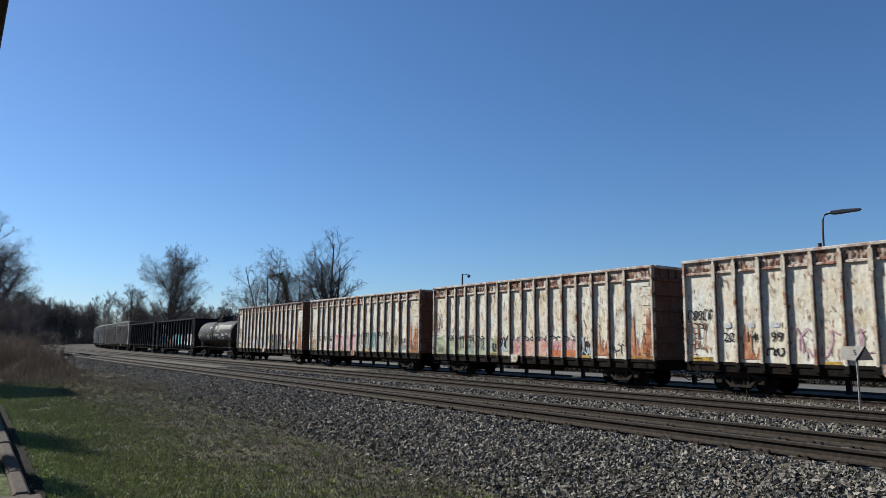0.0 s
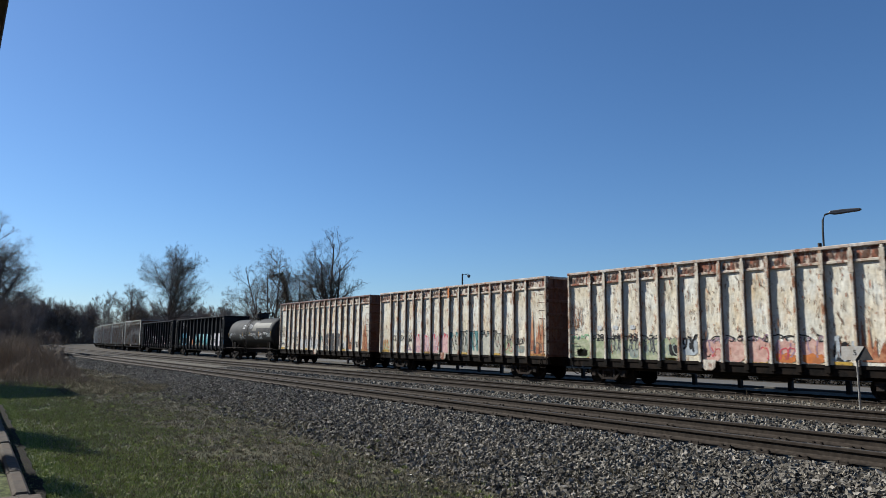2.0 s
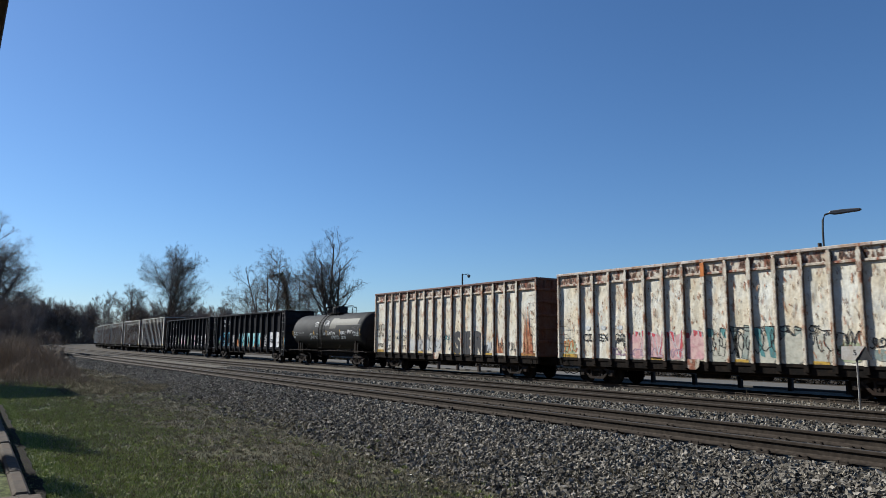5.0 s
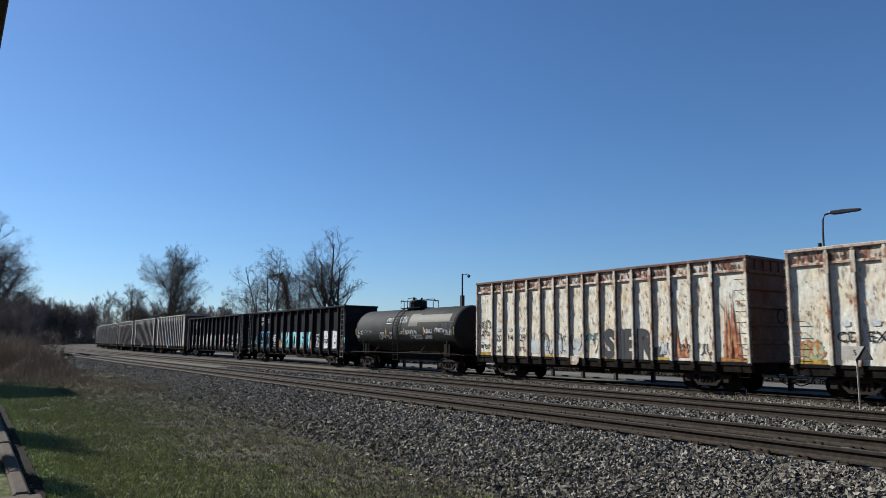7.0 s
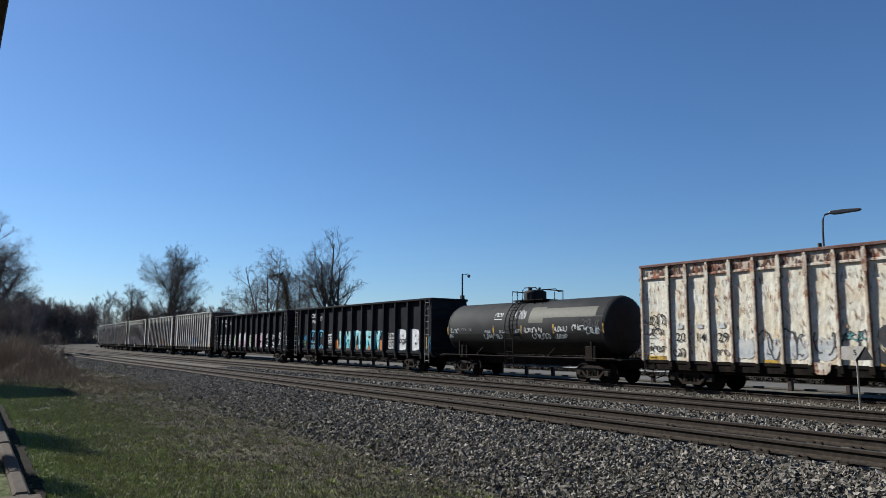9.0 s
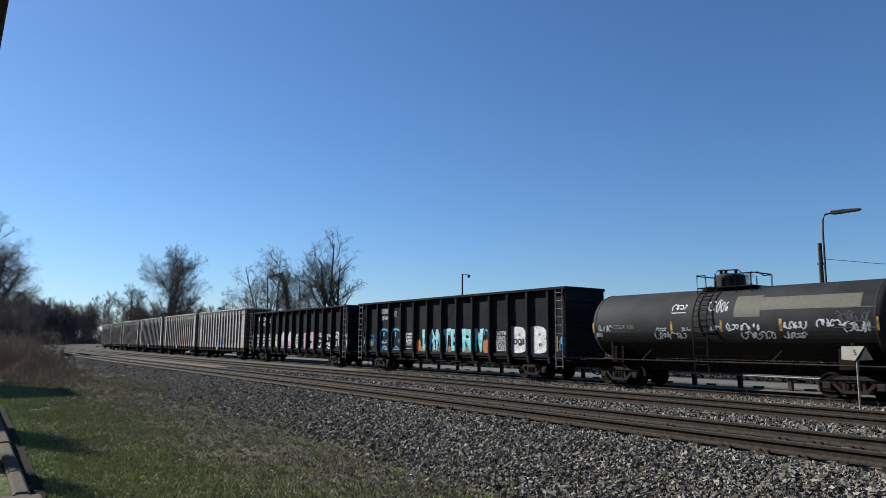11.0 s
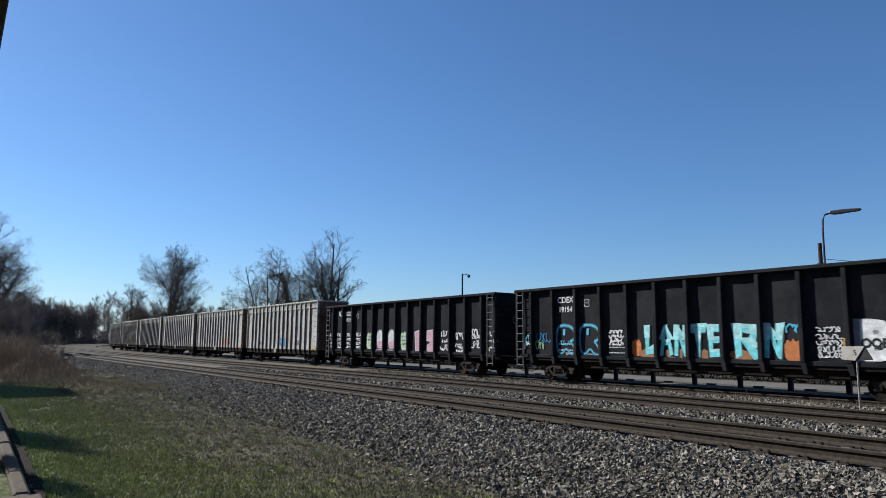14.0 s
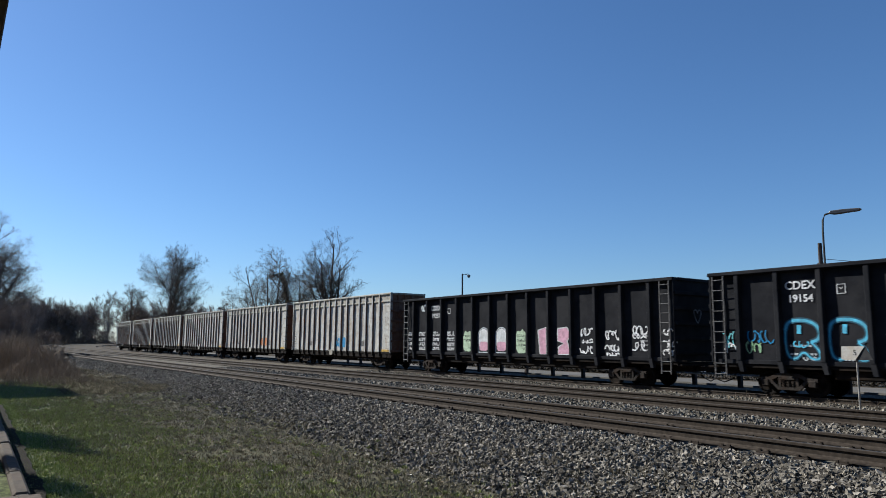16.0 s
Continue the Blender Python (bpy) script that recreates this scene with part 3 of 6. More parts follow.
def black_gondola():
    g = new("gondola_wagon")
    tagged(g, "black steel gondola wagon with sprayed lettering and tall side ribs", "freight wagon", "wagons of the train")
    L, H = LEN_B / 2, HALF_W
    bm = box(-L, L, -H + 0.2, H - 0.2, 1.0, 1.1)
    add_box(bm, -L - 0.05, L + 0.05, -0.3, 0.3, 0.7, 1.05, 0.02)
    for s in (-1, 1):
        add_box(bm, -L + 4.6, L - 4.6, s * 0.6 - 0.5, s * 0.6 + 0.5, 0.66, 1.05, 0.05)
    part("underframe", bm, STEEL_DARK, g, "grimy steel underframe")
    for s in (-1, 1):
        xo = s * L
        e = box(min(xo, xo - s * 0.06), max(xo, xo - s * 0.06), -H + 0.05, H - 0.05, Z0_B - 0.1, ZT_B - 0.1)
        wall = part("end_wall", e, BLACK, g)
        for z in (1.5, 2.1, 2.75, 3.4, 4.05):
            part("end_rib", box(min(xo - s * 0.02, xo + s * 0.1), max(xo - s * 0.02, xo + s * 0.1), -H + 0.1, H - 0.1, z - 0.08, z + 0.08, 0.02), BLACK, wall)
        part("end_chord", box(xo - 0.06, xo + 0.1, -H + 0.32, H - 0.32, ZT_B - 0.14, ZT_B - 0.004, 0.02), BLACK, g)
        coupler(g, xo, s)
        bogie(g, s * (L - 2.9))
        part("end_platform", box(min(xo, xo + s * 0.25), max(xo, xo + s * 0.25), -1.3, 1.3, 0.95, 1.03, 0.01), STEEL_DARK, g)
    bounds = [-L] + POSTS_B + [L]
    cache = {}
    for side in (-1, 1):
        turn = pose(0, 0, 0) if side < 0 else pose(0, 0, 0, 0, 0, 180)
        for k, (a, b) in enumerate(zip(bounds, bounds[1:])):
            key = (round(b - a, 3), k % 4)
            if key not in cache:
                cache[key] = wavy_panel(b - a, ZT_B - 0.1 - Z0_B, 200 + k, BLACK, bulge=0.025)
            piece("panel", cache[key], g, turn @ pose(a, -H + 0.22, Z0_B))
        if "post" not in cache:
            bp = bmesh.new()
            add_prism(bp, [(-0.09, Z0_B), (0.09, Z0_B), (0.09, ZT_B - 0.12), (-0.09, ZT_B - 0.12)], -0.21, 0.02)
            bmesh.ops.bevel(bp, geom=[e for e in bp.edges if abs(e.verts[0].co.z - e.verts[1].co.z) > 0.5], offset=0.02, segments=1, affect='EDGES')
            add_prism(bp, [(0.02, 0.84), (0.17, 0.84), (0.10, Z0_B + 0.02), (-0.10, Z0_B + 0.02)], -0.19, 0.03)
            me = bpy.data.meshes.new("side_post")
            bp.to_mesh(me)
            bp.free()
            me.materials.append(BLACK)
            cache["post"] = me
        for x in POSTS_B:
            piece("side_post", cache["post"], g, turn @ pose(x, -H + 0.22, 0))
        part("top_chord", box(-L - 0.04, L + 0.04, -H - 0.03, -H + 0.32, ZT_B - 0.15, ZT_B, 0.025), BLACK, g, m=turn)
        part("side_sill", box(-L, L, -H + 0.14, -H + 0.34, Z0_B - 0.14, Z0_B + 0.03, 0.015), BLACK, g, m=turn)
        for s in (-1, 1):
            x = s * (L - 0.42)
            ld = bmesh.new()
            for q in (-0.24, 0.24):
                add_box(ld, x + q - 0.025, x + q + 0.025, -H - 0.02, -H + 0.03, 0.6, ZT_B - 0.15)
            for k in range(10):
                add_tube(ld, [(x - 0.24, -H - 0.01, 0.72 + k * 0.41), (x + 0.24, -H - 0.01, 0.72 + k * 0.41)], 0.022, 5)
            part("ladder", ld, LADDER, g, m=turn)
    return g


# ---- black tank wagon ----
def tank_wagon():
    g = new("tank_wagon")
    tagged(g, "sooty black tank wagon with dome railing and faded patches", "freight wagon", "wagons of the train")
    R, A = 1.46, 2.72
    half = 6.75
    prof = [(-half, 0.06)]
    for k in range(1, 8):
        a = k / 7 * math.pi / 2
        prof.append((-half + 0.55 * (1 - math.cos(a)), R * math.sin(a)))
    prof += [(-3.2, R), (0, R), (3.2, R)] + [(-s, r) for s, r in reversed(prof)]
    part("tank_shell", lathe(prof, 56), BLACK_TANK, g, "sooty black cylindrical shell", pose(0, 0, A), True)
    for x in (-half + 0.58, half - 0.58):
        part("weld_band", lathe([(x - 0.03, R + 0.002), (x - 0.02, R + 0.012), (x + 0.02, R + 0.012), (x + 0.03, R + 0.002)], 56), BLACK_TANK, g, m=pose(0, 0, A), smooth=True)

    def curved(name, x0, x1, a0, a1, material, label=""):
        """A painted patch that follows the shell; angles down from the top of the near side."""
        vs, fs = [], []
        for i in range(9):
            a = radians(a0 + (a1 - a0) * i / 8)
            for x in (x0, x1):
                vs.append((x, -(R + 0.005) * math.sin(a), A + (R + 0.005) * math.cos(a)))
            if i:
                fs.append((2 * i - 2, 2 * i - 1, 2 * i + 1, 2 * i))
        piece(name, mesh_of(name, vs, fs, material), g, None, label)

    curved("painted_patch", 1.0, 2.1, 45, 82, PATCH, "olive-grey overpainted square")
    curved("painted_patch", 2.1, 5.7, 50, 72, PATCH, "long olive-grey overpainted band")
    # darker band along the lower part of the shell
    curved("soot_stain", -6.1, 6.1, 104, 150, BELLY_BLACK, "black band along the belly")
    for x in (-6.3, -1.9, 0.45, 2.9, 6.2):
        curved("reflective_strip", x - 0.05, x + 0.05, 86, 104, YELLOW, "yellow reflective strip")
    sill = box(-7.2, 7.2, -0.3, 0.3, 0.72, 1.12, 0.02)
    part("centre_sill", sill, STEEL_DARK, g)
    for s in (-1, 1):
        b = box(s * 5.1 - 0.35, s * 5.1 + 0.35, -1.15, 1.15, 1.0, 1.75, 0.03)
        part("saddle", b, STEEL_DARK, g)
        for y in (-1, 1):
            part("saddle_plate", box(s * 5.3 - 0.05, s * 5.3 + 0.1, y * 1.28 - 0.05, y * 1.28 + 0.05, 1.1, 1.95, 0.02), STEEL_DARK, g)
        part("end_platform", box(min(s * 5.9, s * 7.25), max(s * 5.9, s * 7.25), -1.4, 1.4, 1.08, 1.14, 0.01), STEEL_DARK, g)
        coupler(g, s * 7.1, s)
        bogie(g, s * 5.15)
        for y in (-1.38, 1.38):
            part("hand_rail", tube([(s * 7.1, y, 1.12), (s * 7.1, y, 2.15)], 0.018, 5), STEEL_DARK, g)
        part("end_rail", tube([(s * 7.15, -1.38, 2.0), (s * 7.15, 1.38, 2.0)], 0.016, 5), STEEL_DARK, g)
        part("running_rail", tube([(-6.9, s * 1.44, 1.17), (6.9, s * 1.44, 1.17)], 0.03, 6), STEEL_DUST, g)
        for x in (-3.5, 2.4):
            part("rail_bracket", tube([(x, s * 1.44, 1.17), (x + 0.35, s * 1.22, 1.62)], 0.025, 5), STEEL_DUST, g)
        lad = bmesh.new()
        for x in (-0.75, -0.1):
            pts = [(x, -s * (R + 0.13) * math.sin(radians(a)), A + (R + 0.13) * math.cos(radians(a))) for a in range(8, 100, 10)]
            add_tube(lad, pts + [(x, -s * 1.56, 1.6), (x, -s * 1.52, 0.68)], 0.028, 5)
        for k in range(13):
            a = radians(14 + k * 8.2)
            y, z = (-s * (R + 0.13) * math.sin(a), A + (R + 0.13) * math.cos(a))
            add_tube(lad, [(-0.75, y, z), (-0.1, y, z)], 0.016, 4)
        for z in (0.7, 1.05, 1.4, 1.75, 2.1):
            add_tube(lad, [(-0.75, -s * 1.545, z), (-0.1, -s * 1.545, z)], 0.016, 4)
        part("ladder", lad, STEEL_DARK, g)
    dome = lathe([(A + R - 0.1, 0.62), (A + R + 0.5, 0.62), (A + R + 0.56, 0.58), (A + R + 0.62, 0.3), (A + R + 0.63, 0.05)], 24, 'z')
    part("dome", dome, BLACK_TANK, g, "round valve housing", smooth=False)
    part("dome_platform", box(-1.05, 1.4, -0.75, 0.75, A + R + 0.0, A + R + 0.05), STEEL_DARK, g)
    top = A + R + 0.58
    for y in (-0.75, 0.75):
        rail = tube([(-1.05, y, A + R - 0.25), (-1.05, y, top), (-0.66, y, top - 0.02), (-0.6, y, A + R - 0.1)], 0.026, 5)
        add_tube(rail, [(-0.2, y, A + R), (-0.18, y, top), (-0.05, y, top + 0.12), (0.85, y, top + 0.1), (1.05, y, top - 0.06), (1.4, y, top - 0.06)], 0.026, 5)
        for x in (0.75, 1.4):
            add_tube(rail, [(x, y, A + R - 0.3), (x, y, top - 0.05)], 0.026, 5)
        part("platform_railing", rail, STEEL_DARK, g)
    for x in (-1.05, 1.4):
        part("platform_railing", tube([(x, -0.75, top - 0.04), (x, 0.75, top - 0.04)], 0.026, 5), STEEL_DARK, g)
    for x, y, h in ((-0.25, -0.2, 0.2), (0.2, 0.15, 0.16), (0.05, -0.35, 0.12)):
        part("valve", tube([(x, y, A + R + 0.5), (x, y, A + R + 0.6 + h)], 0.07, 8), STEEL_DARK, g)
    return g


# ---- the train ----
TRAIN = []                                  # (wagon, its centre's station at the start, half its bogie spacing)


def enroll(g, centre, half):
    TRAIN.append((g, centre, half))
    return g


w_a = enroll(white_gondola("rust-streaked white high-sided gondola wagon with grey block graffiti", WHITE, WHITE_TOP, WHITE_POST, TOP_RAIL_RED, 1), -57.14 - LEN_W / 2, 6.3)
w_b = enroll(white_gondola("rust-streaked cream gondola wagon with red and teal graffiti", WHITE, WHITE_TOP, WHITE_POST, TOP_RAIL, 2), -57.14 + PITCH_W - LEN_W / 2, 6.3)
w_c = enroll(copy_thing(w_b, pose(0, 0, 0)), -57.14 + 2 * PITCH_W - LEN_W / 2, 6.3)
w_d = enroll(copy_thing(w_b, pose(0, 0, 0)), -57.14 + 3 * PITCH_W - LEN_W / 2, 6.3)
tagged(w_c, "rust-streaked white gondola wagon with orange and green graffiti")
tagged(w_d, "rust-streaked white gondola wagon with black tags")
tank = enroll(tank_wagon(), -82.66, 5.15)
b_a = enroll(black_gondola(), -101.7, 7.95)
b_b = enroll(copy_thing(b_a, pose(0, 0, 0)), -125.15, 7.95)
w_e = enroll(white_gondola("dull white high-sided gondola wagon with faded paint", CLEAN, CLEAN_TOP, CLEAN, CLEAN_TOP, 5), -137.7 - LEN_W / 2, 6.3)
TAIL = [w_e]
for k in range(1, 6):
    TAIL.append(enroll(copy_thing(w_e, pose(0, 0, 0)), -137.7 - k * PITCH_W - LEN_W / 2, 6.3))


def wagon_pose(centre, half):
    a, b = on_line(centre - half, SIDING), on_line(centre + half, SIDING)
    c = (a + b) / 2
    return pose(c.x, c.y, RAIL_Z, 0, 0, math.degrees(math.atan2(b.y - a.y, b.x - a.x)))


for g, centre, half in TRAIN:
    g.matrix_basis = wagon_pose(centre, half)

# ---- lettering and graffiti on the wagons ----
def rounded(pts):
    """The same line with its corners cut."""
    out = [pts[0]]
    for (x0, z0), (x1, z1) in zip(pts, pts[1:]):
        out += [(x0 * 0.75 + x1 * 0.25, z0 * 0.75 + z1 * 0.25), (x0 * 0.25 + x1 * 0.75, z0 * 0.25 + z1 * 0.75)]
    return out + [pts[-1]]


def bay(posts, length, k):
    b = [-length / 2] + posts + [length / 2]
    return (b[k] + b[k + 1]) / 2, b[k + 1] - b[k]


class Side:
    """The near side of a wagon, to be painted bay by bay."""

    def __init__(self, wagon, posts, length, y, z0, seed):
        self.g, self.posts, self.length, self.y, self.z0, self.rng, self.n = wagon, posts, length, y, z0, random.Random(seed), 0

    def put(self, name, me, k, dx, z, label=""):
        c, _ = bay(self.posts, self.length, k)
        self.n += 1
        return piece(name, me, self.g, pose(c + dx, self.y - 0.0012 * (self.n % 6), self.z0 + z), label)

    def tag(self, k, z, h, colour, strokes=4, width=0.75, dx=0.0, thick=0.045):
        """A scribbled tag across one bay."""
        _, w = bay(self.posts, self.length, k)
        self.put("graffiti_tag", ribbon_mesh("graffiti_tag", scrawl(self.rng, w * width, h, strokes, thick), SPRAY[colour]), k, dx, z)

    def fill(self, k, z, h, colour, width=0.8, dx=0.0, wobble=0.12):
        _, w = bay(self.posts, self.length, k)
        self.put("graffiti_fill", patch_mesh("graffiti_fill", blob(self.rng, w * width, h, 20, wobble), SPRAY[colour]), k, dx, z)

    def arch(self, k, z, h, colour, edge, width=0.8, dx=0.0):
        """A round-topped letter shape with a sprayed outline."""
        _, w = bay(self.posts, self.length, k)
        w = w * width
        pts = [(-w / 2, -h / 2)] + [(w / 2 * math.cos(a), h / 2 - w / 2 + w / 2 * math.sin(a)) for a in [math.pi * (1 - i / 10) for i in range(11)]] + [(w / 2, -h / 2)]
        self.put("graffiti_fill", patch_mesh("graffiti_fill", pts, SPRAY[colour]), k, dx, z)
        self.put("graffiti_outline", ribbon_mesh("graffiti_outline", [(pts + [pts[0]], 0.06)], SPRAY[edge]), k, dx, z)

    def wedges(self, k, z, h, colour, n=2, width=0.8, dx=0.0, edge=None):
        """Slanting tapered letter strokes."""
        _, w = bay(self.posts, self.length, k)
        vs, fs, lines = [], [], []
        for i in range(n):
            cx = ((i + 0.5) / n - 0.5) * w * width
            ww = w * width / n * self.rng.uniform(0.55, 0.8)
            lean = self.rng.uniform(-0.18, 0.18) * w
            top, bot = ww, ww * self.rng.uniform(0.35, 0.8)
            hh = h * self.rng.uniform(0.85, 1.05)
            q = [(cx - top / 2 + lean, hh / 2), (cx + top / 2 + lean, hh / 2 - 0.06), (cx + bot / 2 + lean * 0.2, 0), (cx + bot / 2 - lean, -hh / 2), (cx - bot / 2 - lean, -hh / 2 + 0.05), (cx - bot / 2 + lean * 0.1, 0.02)]
            b = len(vs)
            vs += [(x, -0.0007 * i, zz) for x, zz in q]
            fs.append(tuple(range(b, b + 6)))
            lines.append((q + [q[0]], 0.035))
        self.put("graffiti_letter", mesh_of("graffiti_letter", vs, fs, SPRAY[colour]), k, dx, z)
        if edge:
            self.put("graffiti_outline", ribbon_mesh("graffiti_outline", lines, SPRAY[edge]), k, dx, z)

    def text(self, k, text, size, z, colour="white", dx=0.0, wide=1.0, fat=0.0, name="lettering"):
        c, _ = bay(self.posts, self.length, k)
        self.n += 1
        return lettering(name, text, size, SPRAY[colour], self.g, c + dx, self.y - 0.0012 * (self.n % 6) - 0.004, self.z0 + z, wide, fat)

    def bars(self, k, z, w, h, rows, colour="white", dx=0.0):
        """Small print too fine to read."""
        vs, fs = [], []
        for r in range(rows):
            x = -w / 2
            while x < w / 2 - 0.03:
                l = self.rng.uniform(0.05, 0.14)
                zz = (r / max(1, rows - 1) - 0.5) * h
                n = len(vs)
                vs += [(x, 0, zz), (min(x + l, w / 2), 0, zz), (min(x + l, w / 2), 0, zz + h / rows * 0.5), (x, 0, zz + h / rows * 0.5)]
                fs.append((n, n + 1, n + 2, n + 3))
                x += l + 0.04
        tagged(self.put("small_print", mesh_of("small_print", vs, fs, SPRAY[colour]), k, dx, z), kind="stuff")

    def strip(self, k, z, w, h, material, dx=0.0):
        self.put("reflective_strip", mesh_of("reflective_strip", [(-w / 2, 0, -h / 2), (w / 2, 0, -h / 2), (w / 2, 0, h / 2), (-w / 2, 0, h / 2)], [(0, 1, 2, 3)], material), k, dx, z)


def paint_black_a():
    p = Side(b_a, POSTS_B, LEN_B, -HALF_W + 0.206, Z0_B, 71)
    p.tag(0, 0.75, 0.9, "cyan", 3, 0.5, 0.15)
    p.tag(0, 0.45, 0.5, "white", 3, 0.4, 0.1)
    p.tag(1, 0.9, 0.7, "blue", 4, 0.6)
    p.tag(1, 0.5, 0.5, "green", 4, 0.4, -0.25)
    p.text(2, "CDEX", 0.42, 2.75, "white", 0.03, 1.0, 0.008)
    p.text(2, "19154", 0.38, 2.27, "white", 0.03, 1.0, 0.008)
    crown = [(-0.62, 0.62), (-0.55, 0.88), (-0.3, 1.0), (0.2, 0.98), (0.55, 0.8), (0.66, 0.5), (0.55, 0.28), (0.3, 0.2)]
    lower = [(-0.62, 0.62), (-0.64, 0.1), (-0.55, -0.35), (-0.25, -0.42), (0.02, -0.1), (0.3, -0.42), (0.62, -0.4), (0.6, -0.1), (0.3, 0.2)]
    for k in (2, 3):
        p.put("graffiti_shade", ribbon_mesh("graffiti_shade", [(rounded(rounded(crown)), 0.2), (rounded(rounded(lower)), 0.15)], SPRAY["haze"]), k, 0.02, 0.5)
        p.put("graffiti_outline", ribbon_mesh("graffiti_outline", [(rounded(rounded(crown)), 0.10), (rounded(rounded(lower)), 0.06), ([(-0.12, 0.5), (-0.1, 0.82)], 0.15)], SPRAY["sky"]), k, 0.02, 0.5)
    p.tag(2, 0.62, 0.28, "sky", 3, 0.35, 0.0, 0.05)
    p.bars(2, 0.38, 1.0, 0.3, 2, "pale", 0.05)
    p.tag(2, 0.12, 0.16, "pale", 3, 0.25, 0.25)
    p.bars(3, 0.12, 0.9, 0.1, 1, "pale")
    box_ = [(-0.14, -0.16), (0.14, -0.16), (0.14, 0.16), (-0.14, 0.16), (-0.14, -0.16)]
    p.put("stencil_mark", ribbon_mesh("stencil_mark", [(box_, 0.03), ([(-0.05, 0.06), (0, 0.0), (0.05, 0.06)], 0.03)], SPRAY["white"]), 3, -0.12, 2.55)
    for z in (1.15, 0.95, 0.77, 0.6):
        p.tag(4, z, 0.17, "white", 6, 0.5, 0.08, 0.05)
    p.bars(4, 0.28, 0.9, 0.24, 2, "pale", 0.1)
    p.fill(5, 0.45, 0.8, "orange", 0.34, -0.35, 0.2)
    p.fill(9, 0.42, 0.85, "orange", 0.46, 0.42, 0.2)
    for k, dx in ((5, 0.3), (6, 0.1), (7, 0.0), (8, 0.0)):
        p.fill(k, 0.22, 0.4, "rustwash", 0.7, dx, 0.25)
    slabs = {"L": ((-0.32, 0.66, -0.06, 0.66, -0.1, -0.35, -0.3, -0.62), (-0.3, -0.62, 0.34, -0.5, 0.36, -0.05, -0.1, -0.35)),
             "A": ((-0.42, -0.62, -0.2, -0.62, 0.06, 0.66, -0.14, 0.66), (0.0, 0.6, 0.1, 0.66, 0.42, -0.55, 0.2, -0.62), (-0.2, -0.2, 0.22, -0.14, 0.2, 0.05, -0.1, 0.02)),
             "N": ((-0.42, -0.6, -0.2, -0.62, -0.12, 0.64, -0.34, 0.66), (-0.3, 0.66, -0.08, 0.6, 0.3, -0.62, 0.1, -0.5), (0.14, -0.6, 0.3, -0.66, 0.46, 0.66, 0.18, 0.62)),
             "T": ((-0.46, 0.66, 0.44, 0.7, 0.4, 0.36, -0.4, 0.34), (-0.16, 0.5, 0.12, 0.5, 0.06, -0.64, -0.06, -0.66)),
             "E": ((-0.36, 0.64, -0.12, 0.64, -0.1, -0.62, -0.3, -0.64), (-0.2, 0.66, 0.36, 0.62, 0.32, 0.36, -0.2, 0.4), (-0.2, 0.14, 0.26, 0.16, 0.24, -0.06, -0.2, -0.08), (-0.25, -0.36, 0.3, -0.34, 0.34, -0.6, -0.25, -0.64)),
             "R": ((-0.4, 0.66, -0.14, 0.66, -0.12, -0.55, -0.3, -0.66), (-0.3, 0.66, 0.4, 0.6, 0.42, 0.3, -0.2, 0.36), (0.2, 0.5, 0.44, 0.5, 0.3, -0.04, 0.1, 0.04), (-0.16, 0.1, 0.2, 0.1, 0.46, -0.64, 0.24, -0.7))}
    for k, word, dx, wide in ((5, "L", 0.42, 0.9), (6, "AN", 0.02, 0.84), (7, "TE", 0.02, 0.86), (8, "R", 0.12, 1.35), (9, "N", -0.34, 0.95)):
        for i, letter in enumerate(word):
            at = dx + (i - (len(word) - 1) / 2) * 0.76
            for name, colour, grow, y in (("graffiti_shade", "black", 0.07, 0.0), ("graffiti_letter", "cyan", 0.0, 0.004), ("graffiti_shine", "mint", -0.05, 0.007)):
                vs, fs = [], []
                for quad in slabs[letter]:
                    q = [(quad[j] * wide, quad[j + 1]) for j in (0, 2, 4, 6)]
                    mx, mz = sum(a for a, _ in q) / 4, sum(b for _, b in q) / 4
                    if colour == "mint":                # the paler upper half of each stroke
                        q = [(a, max(b, mz)) for a, b in q]
                    q = [(a + math.copysign(grow, a - mx), b + math.copysign(grow, b - mz)) for a, b in q]
                    fs.append(tuple(range(len(vs), len(vs) + 4)))
                    vs += [(a, -0.0006 * len(fs), b) for a, b in q]
                p.put(name, mesh_of(name, vs, fs, SPRAY[colour]), k, at, 0.72).location.y -= y
    p.tag(9, 1.2, 0.34, "sky", 3, 0.34, 0.46, 0.06)
    p.tag(9, 0.55, 0.3, "black", 4, 0.35, 0.42, 0.03)
    for z in (1.15, 0.9, 0.68, 0.46, 0.25):
        p.tag(10, z, 0.24, "white", 6, 0.52, 0.1, 0.035)
    p.strip(10, 0.5, 0.1, 0.7, YELLOW, 0.62)
    for k in (11, 12):
        p.text(k, "B", 1.75, 0.70, "faded", -0.12, 1.12, 0.13, "graffiti_shade").location.y += 0.003
        p.text(k, "B", 1.75, 0.70, "white", 0.06, 1.1, 0.10, "graffiti_letter").location.y -= 0.004
    p.text(11, "OQB", 0.42, 0.66, "black", 0.0, 0.95, 0.02, "graffiti_letter").location.y -= 0.014
    p.strip(13, 0.55, 0.09, 0.8, YELLOW, -0.15)
    p.tag(13, 0.5, 1.0, "blue", 4, 0.4, 0.35, 0.06)
    p.tag(13, 0.75, 0.6, "cyan", 3, 0.3, 0.35, 0.05)


